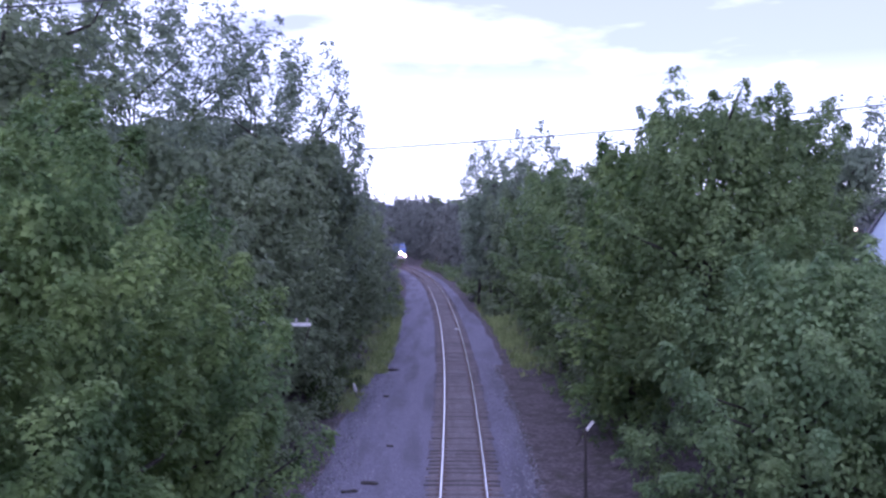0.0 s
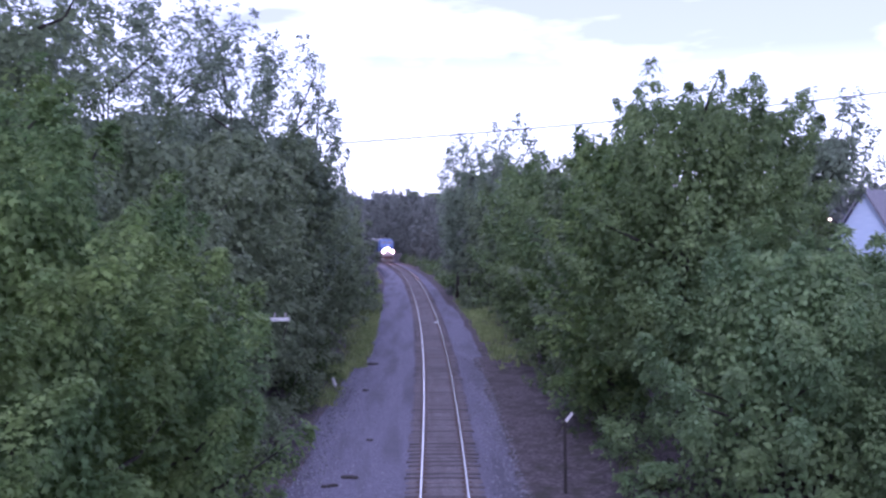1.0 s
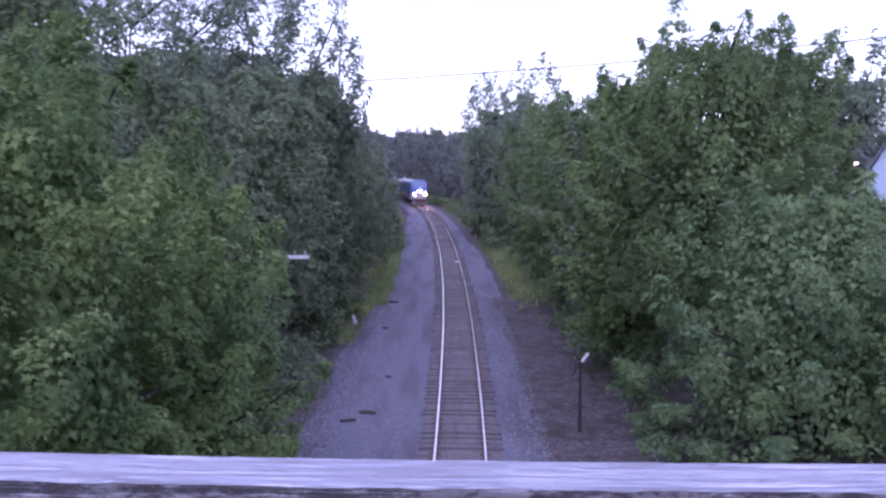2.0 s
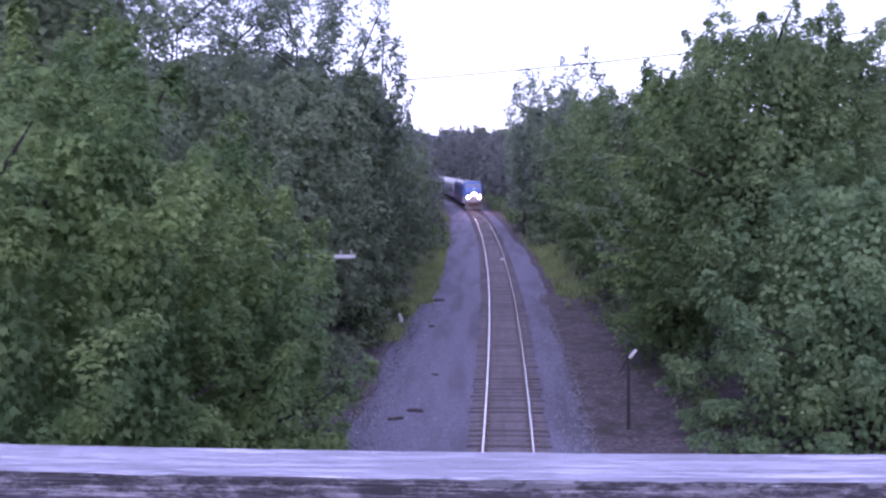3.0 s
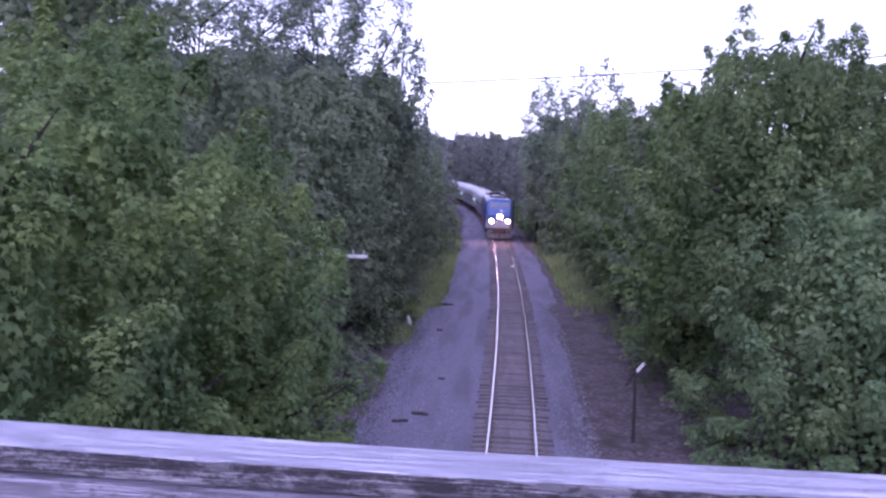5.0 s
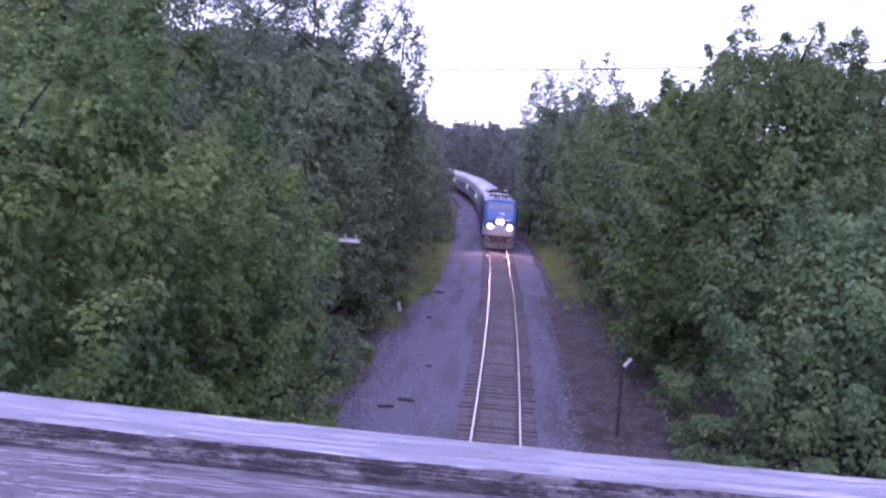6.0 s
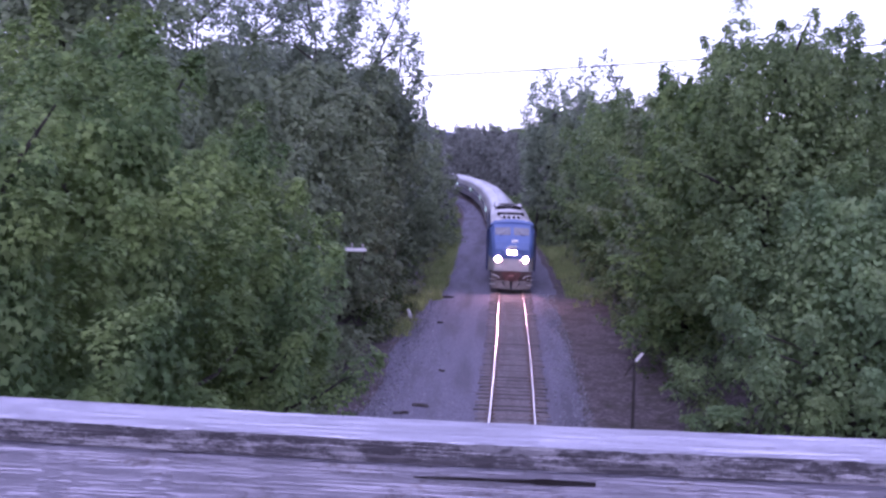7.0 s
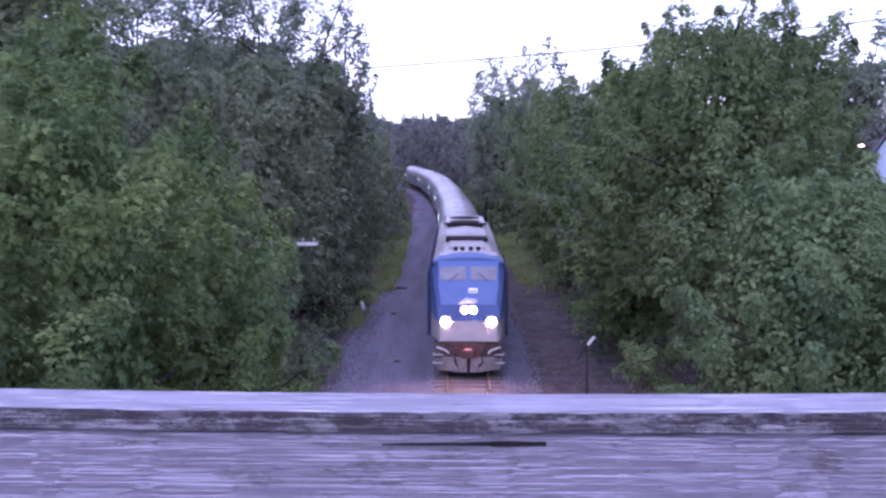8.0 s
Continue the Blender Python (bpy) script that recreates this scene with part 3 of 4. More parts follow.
# far rows that follow the curve on both sides
rng_far = random.Random(5)
k = 0
for s in range(100, 330, 13):
    for u, hh in ((-8.2, 10.8), (8.0, 12.5 + 0.015 * max(0, s - 150))):
        x, y = beside(s + rng_far.uniform(-2, 2), u + rng_far.uniform(-0.5, 0.8) * (1 if u > 0 else -1))
        tree(x, y, hh + rng_far.uniform(-1.2, 1.6), rng_far.uniform(3.0, 3.9), 0.2, "dome", M_HAZY if s > 125 else rng_far.choice([M_HAZY, M_ASH, M_HAZY]), 0.36, 24, 18, 1.3, L_FAR, 500 + k, limbs=3, spires=1)
        k += 1
# woods that close the view behind the lineside rows
BEHIND = [(-14, 30, 11), (-14, 58, 12), (-13, 70, 11), (-13, 84, 10), (-13.5, 100, 11), (-20, 40, 13), (-21, 64, 13), (-19, 90, 12), (-16, 20, 11), (15, 50, 11), (16, 62, 11.5), (16, 76, 12), (17, 92, 12.5),
          (17, 112, 13), (14, 134, 13), (12, 160, 13.5), (8, 190, 14), (2, 222, 14.5), (-6, 252, 16.5), (-16, 262, 16), (-26, 275, 16), (-38, 285, 17), (6, 262, 17), (17, 245, 16.5), (-11, 300, 18), (0, 300, 18.5), (-22, 320, 18.5), (-34, 330, 19),
          (-20, 130, 12), (-24, 160, 12), (-32, 190, 13), (-44, 225, 13), (-56, 255, 13), (24, 100, 13), (26, 140, 14), (37, 76, 12.5), (34.5, 80, 12.5), (7.2, 109, 15.6), (11.2, 101, 15.8), (43, 84, 12), (33, 88, 12), (-50, 290, 14)]
for i, (x, y, h) in enumerate(BEHIND):
    tree(x, y, h, 4.4 if y > 45 else 3.6, 0.3, "dome", (M_HAZY if y > 90 else M_DARK, M_ASH, M_HAZY)[i % 3], 0.44, 22, 14, 1.3, L_FAR, 700 + i, limbs=2, spires=1)


# undergrowth along both edges of the cutting
def bush(x, y, h, r, mat, seed, size=0.14):
    rng = np.random.default_rng(seed)
    root = tagged(empty("bush", pose(x, y, ground_z(x, y))), "low leafy green bush at the edge of the gravel", "bush", group="lineside bushes")
    plumes = crown_plumes(rng, 12, 0.05, h * 0.9, r, "shrub")
    for j in (2, 6, 10):
        tip = plumes[0][j] + plumes[1][j] * plumes[2][j] * 0.7
        part("stem", tube(bmesh.new(), [(0.02 * j - 0.1, 0, -0.1), tuple(tip * 0.5), tuple(tip)], [0.03, 0.02, 0.008], 5), M_BARK, root)
    leaf_cloud("foliage", plumes, size, 12, 1.2, mat, root, rng, core=(60, 0.05, h * 0.9, r, "shrub", 0.8))


rng_b = random.Random(9)
for i in range(30):
    s = 24 + i * 4.6 + rng_b.uniform(-1, 1)
    for u in (-6.3 - rng_b.uniform(0, 0.7) if s < 60 else -5.7 - rng_b.uniform(0, 0.6), (7.4 if s < 54 else 5.4) + rng_b.uniform(0, 0.9)):
        if u > 0 and s < 38:
            continue
        if 52 < s < 100:
            u *= 1.22
        x, y = beside(s, u)
        bush(x, y, rng_b.uniform(0.8, 2.0), rng_b.uniform(0.8, 1.3), rng_b.choice([M_BUSH, M_DARK, M_ASH, M_DARK]), 900 + i * 2 + (u > 0), 0.15 if s < 60 else 0.2)


for i in range(26):
    s = 88 + i * 4.1 + rng_b.uniform(-1, 1)
    for u in ((-5.2 if s < 105 else -5.8) - rng_b.uniform(0, 0.8), 4.2 + rng_b.uniform(0, 0.9)):
        x, y = beside(s, u)
        bush(x, y, rng_b.uniform(1.0, 2.4), rng_b.uniform(0.9, 1.4), rng_b.choice([M_HAZY, M_DARK, M_ASH]), 1500 + i * 2 + (u > 0), 0.24)


# low growth at the foot of the trees on the soil bank
for i, (x, y, h) in enumerate(((7.3, 30.2, 1.3), (7.5, 33.4, 1.8), (7.2, 36.6, 1.6), (7.7, 39.4, 2.2), (7.4, 42.2, 1.8), (7.6, 45.6, 2.3), (6.9, 49.0, 1.7), (8.6, 36.0, 2.6), (8.8, 41.0, 2.8))):
    bush(x, y, h, 1.15, (M_ASH, M_PALE, M_BUSH)[i % 3], 1850 + i, 0.13)


for i in range(17):
    s = 27 + i * 2.0 + rng_b.uniform(-0.6, 0.6)
    x, y = beside(s, -6.5 - rng_b.uniform(0, 1.0))
    bush(x, y, rng_b.uniform(0.7, 1.9), rng_b.uniform(0.8, 1.2), rng_b.choice([M_DARK, M_DARK, M_BUSH]), 1700 + i, 0.13)


def grass_tufts():
    rng = np.random.default_rng(3)
    vs = []
    for s in np.arange(40, 150, 0.02):
        for side in (0, 1):
            if (side == 0 or s > 48) and rng.random() < 0.1 + 1.3 * noise.noise((s * 0.16, side * 7.0, 1.0)) + (0.75 if 52 < s < 100 else -0.1):
                u = (-5.0 - rng.gamma(1.7, 0.45) + (0.7 if s > 56 else 0)) if side == 0 else (3.4 + rng.gamma(1.9, 0.6) + (0.2 if s > 56 else 0))
                if side == 1 and s < 62 - 2.2 * (u - 3.4) + 3 * rng.normal():
                    continue
                x, y = beside(s, u)
                z = ground_z(x, y) - 0.03
                for _ in range(5):
                    a, hgt, w = rng.uniform(0, 6.28), rng.uniform(0.2, 0.65), rng.uniform(0.02, 0.045)
                    bx, by = x + rng.normal() * 0.12, y + rng.normal() * 0.12
                    ca, sa = math.cos(a), math.sin(a)
                    vs += [(bx - sa * w, by + ca * w, z), (bx + sa * w, by - ca * w, z), (bx + ca * hgt * 0.5, by + sa * hgt * 0.5, z + hgt)]
    ob = raw_mesh("grass", vs, np.arange(len(vs)).reshape(-1, 3), M_GRASS)
    tagged(ob, "rough yellow-green grass along the gravel edge", "grass", kind="stuff")


grass_tufts()


def loose_stones():
    """Stones lying proud of the ballast and on its edges."""
    rng = np.random.default_rng(8)
    octa = np.array([(1, 0, 0), (0, 1, 0), (-1, 0, 0), (0, -1, 0), (0, 0, 1), (0, 0, -1)], float)
    tri = np.array([(0, 1, 4), (1, 2, 4), (2, 3, 4), (3, 0, 4), (1, 0, 5), (2, 1, 5), (3, 2, 5), (0, 3, 5)])
    vs, fs = [], []
    for i in range(9000):
        s = 26 + 55 * rng.random() ** 1.6
        u = rng.choice([rng.uniform(-5.0, -1.4), rng.uniform(1.4, 2.8), rng.normal(2.7, 0.35), rng.normal(-4.9, 0.5), rng.uniform(-0.6, 0.6)])
        x, y = beside(s, u)
        z = -0.235 if u > -1.5 and u < 1.6 else (-0.26 if u < 0 else -0.24 - 0.12 * max(0, u - 1.7))
        q = octa * rng.uniform(0.02, 0.05, 3) * (1.6 if rng.random() < 0.03 else 1) + rng.normal(size=(6, 3)) * 0.006
        a = rng.uniform(0, 6.28)
        rot = np.array([[math.cos(a), -math.sin(a), 0], [math.sin(a), math.cos(a), 0], [0, 0, 1]])
        vs.append(q @ rot.T + (x, y, z))
        fs.append(tri + 6 * i)
    tagged(raw_mesh("loose_stones", np.concatenate(vs), np.concatenate(fs), M_STONE), "loose grey ballast stones", "stones", kind="stuff")


loose_stones()


# ---------------------------------------------------------------- bridge: deck, abutments and timber railing
tagged(part("bridge_deck", boxed(-15, 15, -5.0, 1.9, 6.9, 7.28, 0.02), M_CONCRETE), "concrete road bridge deck", "bridge deck", kind="structure")
for x0, x1 in ((-15, -11.5), (11.5, 15)):
    tagged(part("bridge_abutment", boxed(x0, x1, -5.0, 1.9, -1.0, 6.9, 0.03), M_CONCRETE), "plain concrete bridge abutment", "abutment", kind="structure")
CAP_Y, CAP_Z = 1.480, 8.349
railing = tagged(empty("timber_railing", pose(0, CAP_Y, CAP_Z, 0, 0, -1.1)), "weathered grey timber bridge railing with a flat cap board", "railing")


def board(name, x0, x1, y0, y1, z0, z1, mats, sag, seed, label=""):
    """A long sawn board with a worn, uneven front edge and a slight sag."""
    bm = bmesh.new()
    secs = []
    for i in range(421):
        x = x0 + (x1 - x0) * i / 420
        dz = sag * (min(abs(x), 1.3) ** 2 / 0.81 - 0.35)
        w = 0.0025 * noise.noise((x * 9, seed, 0)) + 0.0015 * noise.noise((x * 34, seed, 5))
        chip = 0.0015 + 0.004 * max(0.0, noise.noise((x * 30, seed, 9))) + 0.005 * max(0.0, noise.noise((x * 95, seed, 3)))
        secs.append([(x, y0 + w, z0 + dz + 0.003), (x, y0 + w, z1 + dz - chip), (x, y0 + w + chip * 1.3, z1 + dz + 0.4 * w), (x, y1 - 0.004 + w * 0.5, z1 + dz + 0.5 * w), (x, y1 + w * 0.5, z1 + dz - 0.005), (x, y1, z0 + dz), (x, y0 + w + 0.003, z0 + dz)])
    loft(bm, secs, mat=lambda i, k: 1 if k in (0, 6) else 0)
    return part(name, bm, mats, railing, label)


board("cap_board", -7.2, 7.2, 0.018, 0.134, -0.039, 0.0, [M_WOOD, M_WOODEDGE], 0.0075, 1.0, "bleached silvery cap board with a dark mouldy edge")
face = board("face_board", -7.2, 7.2, 0.030, 0.066, -0.235, -0.0445, [M_WOODFACE, M_WOODFACE], 0.004, 4.0, "rough-grained weathered face board with a long split")
# the split is not cut in: a thin dark strip paints its shade
bm = bmesh.new()
secs = []
for i in range(29):
    f = i / 28
    x = -0.105 + 0.28 * f
    zc, hw = -0.0640 + 0.003 * f, (0.0008 + 0.0030 * f ** 0.7 * (0.8 + 0.2 * math.sin(f * 11))) * (1.35 if f > 0.66 else 1.0)
    secs.append([(x, 0.0265, zc - hw), (x, 0.0265, zc + hw), (x, 0.036, zc + hw), (x, 0.036, zc - hw)])
part("split", loft(bm, secs), M_VOID, face, "split in the grain, its inner shade a dark strip")
for x in (-6.0, -3.6, -1.2, 1.2, 3.6, 6.0):
    part("post", boxed(x - 0.07, x + 0.07, 0.0665, 0.130, -1.070, -0.0405, 0.006), M_WOODFACE, railing)
part("lower_rail", boxed(-7.2, 7.2, 0.028, 0.066, -0.72, -0.53, 0.004), M_WOODFACE, railing)


# ---------------------------------------------------------------- lineside things
def milepost():
    root = tagged(empty("lineside_post", pose(4.85, 30.6, ground_z(4.85, 30.6))), "dark steel post with a tilted white marker board", "post")
    part("pole", tube(bmesh.new(), [(0, 0, -0.2), (-0.02, 0, 1.2), (-0.05, 0, 2.45)], [0.06, 0.056, 0.052], 8), M_POLE, root)
    bm = boxed(-0.05, 0.05, -0.012, 0.012, -0.19, 0.17, 0.004)
    bmesh.ops.transform(bm, matrix=pose(0.10, -0.055, 2.55, 0, 38, 0), verts=bm.verts)
    part("marker_board", bm, M_WHITE, root, "white painted board")
    bm = boxed(-0.03, 0.03, -0.01, 0.01, -0.38, 0.2, 0.004)
    bmesh.ops.transform(bm, matrix=pose(-0.15, -0.055, 2.22, 0, 30, 0), verts=bm.verts)
    part("brace", bm, M_POLE, root)
    bm = boxed(-0.02, 0.02, -0.01, 0.01, -0.14, 0.14, 0.003)
    bmesh.ops.transform(bm, matrix=pose(-0.14, -0.06, 2.53, 0, -48, 0), verts=bm.verts)
    part("stay", bm, M_POLE, root)


milepost()


def telegraph_pole(x, y, z_arm):
    g = ground_z(x, y)
    root = tagged(empty("telegraph_pole", pose(x, y, g)), "old telegraph pole with a bleached crossarm, half hidden in leaves", "telegraph pole")
    part("pole", tube(bmesh.new(), [(0, 0, -0.3), (0, 0, z_arm - g + 0.5)], [0.13, 0.10], 10), M_POLE, root)
    arm = part("crossarm", boxed(-0.2, 1.55, -0.16, -0.10, z_arm - g - 0.06, z_arm - g + 0.06, 0.006), M_WHITE, root, "bleached white crossarm")
    for dx in (-0.1, 0.5, 1.05, 1.42):
        part("insulator", tube(bmesh.new(), [(dx, -0.13, z_arm - g + 0.06), (dx, -0.13, z_arm - g + 0.14), (dx, -0.13, z_arm - g + 0.22)], [0.02, 0.045, 0.035], 8), M_GREY, arm)
    part("arm_brace", tube(bmesh.new(), [(1.5, -0.09, z_arm - g - 0.06), (1.3, -0.09, z_arm - g - 0.75)], [0.02, 0.02], 6), M_POLE, root)


telegraph_pole(-5.95, 32.6, 5.22)


def white_marker(x, y):
    root = tagged(empty("white_marker", pose(x, y, ground_z(x, y))), "small white plastic marker standing in the weeds", "marker")
    part("stake", tube(bmesh.new(), [(0, 0, -0.1), (0, 0, 0.35)], [0.02, 0.02], 6), M_POLE, root)
    bm = tube(bmesh.new(), [(0.03, -0.03, 0.28), (0.0, -0.03, 0.40), (-0.08, -0.03, 0.66), (-0.13, -0.03, 0.76)], [0.05, 0.10, 0.08, 0.03], 8)
    part("plate", bm, M_WHITE, root)


white_marker(-4.2, 48.6)


def debris(x, y, length, width, turn, lab="rotten dark offcut of sleeper lying on the gravel"):
    bm = bmesh.new()
    secs = []
    for i in range(7):
        f = i / 6 - 0.5
        w, hh = width * (1 - 0.55 * abs(f * 2) ** 2) * (1 + 0.3 * math.sin(9 * f + x)), 0.06 * (1 + 0.3 * math.sin(7 * f + y))
        secs.append([(f * length, -w / 2, -0.03), (f * length, w / 2, -0.03), (f * length, w * 0.42, hh), (f * length, -w * 0.4, hh * 0.9)])
    ob = part("broken_sleeper", loft(bm, secs), M_POLE)
    ob.matrix_basis = pose(x, y, -0.25, 0, 0, turn)
    tagged(ob, lab, "debris")


debris(-2.35, 32.3, 0.62, 0.30, -18)
debris(-2.95, 31.3, 0.55, 0.16, 10)
debris(-1.9, 37.6, 0.3, 0.2, -40)
debris(-2.9, 57.0, 1.3, 0.25, 3)
debris(-2.6, 48.4, 0.3, 0.2, -10)

# a pale joint bar on the inside of one rail
x, y = beside(77.4, 0.66)
bond = tagged(part("rail_joint_plate", boxed(-0.22, 0.02, -0.3, 0.3, -0.06, -0.01, 0.01), M_WHITE), "pale new joint plate bolted to the rail", "joint plate")
bond.matrix_basis = pose(x, y, 0, 0, 0, 0)


def cable(pts, r, lab):
    bm = bmesh.new()
    a, b = Vector(pts[0]), Vector(pts[1])
    line = [a.lerp(b, i / 24) - Vector((0, 0, pts[2] * 4 * (i / 24) * (1 - i / 24))) for i in range(25)]
    tagged(part("overhead_cable", tube(bm, line, [r] * 25, 5), M_WIRE), lab, "cable")


cable(((-26, 70, 13.0), (46, 70, 19.4), 0.8), 0.05, "single overhead power cable crossing the line")


def utility_pole(x, y, top):
    root = tagged(empty("utility_pole", pose(x, y, ground_z(x, y))), "brown timber utility pole carrying a cable", "utility pole")
    g = ground_z(x, y)
    part("pole", tube(bmesh.new(), [(0, 0, -0.3), (0, 0, top - g + 0.4)], [0.17, 0.12], 10), M_POLE, root)
    part("insulator", tube(bmesh.new(), [(0, -0.13, top - g - 0.12), (0, -0.13, top - g + 0.03)], [0.05, 0.06], 8), M_GREY, root)


cable(((-20, 20, 12.3), (17, 20, 15.7), 0.15), 0.018, "thin overhead cable passing the treetops")
utility_pole(-20, 20.13, 12.25)
utility_pole(17, 20.13, 15.65)
utility_pole(-26, 70.13, 12.95)
utility_pole(46, 70.13, 19.35)


def house():
    gx, gy, gz = 30.1, 62.0, 2.2
    root = tagged(empty("house", pose(gx, gy, gz, 0, 0, -38)), "small pale-blue clapboard house with a steep grey gable roof", "house")
    bm = bmesh.new()
    w, e, a, d = 2.2, 4.3, 8.1, 8.0
    secs = [[(-w, yy, -1.0), (w, yy, -1.0), (w, yy, e), (0, yy, a), (-w, yy, e)] for yy in (0, d)]
    part("wall", loft(bm, secs), M_SIDING, root)
    for s in (-1, 1):
        bm = bmesh.new()
        secs = [[(s * (w + 0.35), yy, e - 0.35), (0, yy, a + 0.12), (0, yy, a + 0.32), (s * (w + 0.4), yy, e - 0.16)] for yy in (-0.4, d + 0.4)]
        part("roof", loft(bm, secs), M_SHINGLE, root)
    for dx, z in ((0.0, 1.8),):
        win = part("window", boxed(dx - 0.42, dx + 0.42, -0.05, 0.02, z, z + 1.25, 0.01), M_WHITE, root)
        part("pane", boxed(dx - 0.34, dx + 0.34, -0.058, -0.045, z + 0.08, z + 1.17), M_SCREEN, win)


house()


def street_lamp():
    x, y = 25.2, 55.0
    g = ground_z(x, y)
    root = tagged(empty("street_lamp", pose(x, y, g)), "street lamp with a short arm, lit warm yellow", "street lamp")
    part("pole", tube(bmesh.new(), [(0, 0, -0.2), (0, 0, 6.6 - g + 1.6)], [0.08, 0.05], 8), M_POLE, root)
    part("arm", tube(bmesh.new(), [(0, 0, 8.1 - g), (-0.3, 0, 8.5 - g), (-0.6, 0, 8.55 - g)], [0.04, 0.035, 0.03], 6), M_POLE, root)
    part("lamp_head", boxed(-0.88, -0.55, -0.09, 0.09, 8.48 - g, 8.60 - g, 0.03), M_LAMP, root)


street_lamp()


# ---------------------------------------------------------------- train
def rounded(w, z0, zs, zt, inset, y):
    """A body section: straight sides to zs, shoulders in to a crowned roof at zt."""
    h = w / 2
    return [(-h, y, z0), (h, y, z0), (h, y, zs), (h - inset * 0.35, y, zs + (zt - zs) * 0.55), (h - inset, y, zt - (zt - zs) * 0.13), (0, y, zt),
            (-(h - inset), y, zt - (zt - zs) * 0.13), (-(h - inset * 0.35), y, zs + (zt - zs) * 0.55), (-h, y, zs)]


def bogie(parent, y, mat=M_BLACK):
    bm = bmesh.new()
    for sx in (-1.0, 1.0):
        box(bm, sx - 0.08, sx + 0.08, y - 1.7, y + 1.7, 0.45, 0.75, 0.02)
    box(bm, -0.95, 0.95, y - 0.25, y + 0.25, 0.5, 0.7)
    b = part("bogie", bm, mat, parent)
    for dy in (-1.25, 1.25):
        for sx in (-0.78, 0.78):
            part("wheel", tube(bmesh.new(), [(sx - 0.06, y + dy, 0.51), (sx - 0.02, y + dy, 0.51), (sx + 0.06, y + dy, 0.51)], [0.5, 0.5, 0.47], 18), M_RAIL, b)


def disc(bm, x, y, z, r, depth, tilt=0.0, seg=16):
    return tube(bm, [(x, y, z), (x, y + depth, z + tilt)], [r, r], seg)


def locomotive():
    """Nose towards -y; the origin is at rail level under the pilot."""
    root = tagged(empty("locomotive"), "blue-nosed diesel passenger locomotive with silver roof, lights on", "locomotive")
    # body: dark sides, silver shoulders and roof
    bm = bmesh.new()
    secs = [rounded(3.28, 0.95, 3.5, 4.36, 0.66, yy) for yy in (2.9, 8.0, 14.0, 20.6)]
    loft(bm, secs, mat=lambda i, k: 1 if k in (3, 4, 5, 6) else 0)
    part("body", bm, [M_NAVY, M_SILVER], root, "dark blue body sides with a silver roof")
    part("side_stripe", boxed(-1.648, -1.642, 3.0, 20.5, 1.5, 1.68), M_RED, root)
    part("side_stripe", boxed(1.642, 1.648, 3.0, 20.5, 1.5, 1.68), M_RED, root)
    # nose: faceted, narrowing forwards
    def ring(w, z0, zs, zt, y, wt):
        return [(-w / 2, y, z0), (w / 2, y, z0), (w / 2, y, zs), (wt / 2, y, zt), (-wt / 2, y, zt), (-w / 2, y, zs)]
    bm = bmesh.new()
    loft(bm, [ring(2.36, 2.02, 2.35, 2.62, 0.50, 2.1), ring(2.48, 2.0, 2.7, 3.02, 0.78, 2.2), ring(2.6, 2.0, 3.0, 3.26, 1.05, 2.3), ring(2.78, 2.0, 3.6, 4.06, 1.95, 2.35), ring(2.9, 2.0, 3.75, 4.30, 2.25, 2.3), ring(2.98, 2.0, 3.6, 4.34, 2.9, 2.2)], mat=lambda i, k: 1 if (i >= 4 and k == 3) else 0)
    part("nose", bm, [M_BLUE, M_SILVER], root, "bright blue sloping nose")
    bm = bmesh.new()
    brow = [[(1.42 * math.cos(math.pi * k / 12), yy, zz + up * math.sin(math.pi * k / 12)) for k in range(13)] for yy, zz, up in ((2.02, 4.02, 0.24), (2.45, 4.04, 0.36), (3.0, 4.05, 0.335))]
    loft(bm, brow, mat=lambda i, k: 0 if i == 0 else 1)
    part("brow", bm, [M_BLUE, M_SILVER], root, "arched brow over the windscreens", smooth=False)
    bm = bmesh.new()
    loft(bm, [ring(2.16, 1.24, 1.7, 1.995, 0.36, 2.2), ring(2.36, 1.22, 1.7, 1.995, 0.52, 2.36), ring(2.7, 1.2, 1.7, 1.995, 1.4, 2.7), ring(2.98, 0.96, 1.7, 1.995, 2.9, 2.98)])
    part("nose_skirt", bm, M_GREY, root, "light grey lower nose band")
    # windscreens lie on the slope between the brow and the nose deck
    def on_slope(x, f, out):
        y, z = 1.05 + 0.9 * f, 3.26 + 0.8 * f
        return (x, y - 0.664 * out, z + 0.747 * out)
    for sx in (-1, 1):
        bm = bmesh.new()
        q = [(0.10, 0.24), (1.09, 0.24), (1.10, 0.78), (0.10, 0.82)]
        loft(bm, [[on_slope(sx * a, f, o) for a, f in q] for o in (-0.02, 0.012)])
        glass = part("windscreen", bm, M_SCREEN, root, "windscreen with the sky's reflection put into its pale colour")
        bm = bmesh.new()
        tube(bm, [on_slope(sx * 0.75, 0.16, 0.03), on_slope(sx * 0.42, 0.5, 0.03)], [0.012, 0.012], 5)
        part("wiper", bm, M_BLACK, glass)
        part("side_window", boxed(sx * 1.64 - 0.012, sx * 1.64 + 0.012, 3.2, 4.0, 2.7, 3.35, 0.005), M_GLASS, root)
    # number board and plain emblem on the nose
    part("number_board", boxed(0.0, 0.34, 0.80, 0.98, 3.02, 3.19, 0.02), M_BOARD, root, "small number board")
    for j in range(3):
        part("digit_bar", boxed(0.05 + j * 0.09, 0.10 + j * 0.09, 0.790, 0.802, 3.06, 3.15), M_BLACK, root)
    bm = bmesh.new()
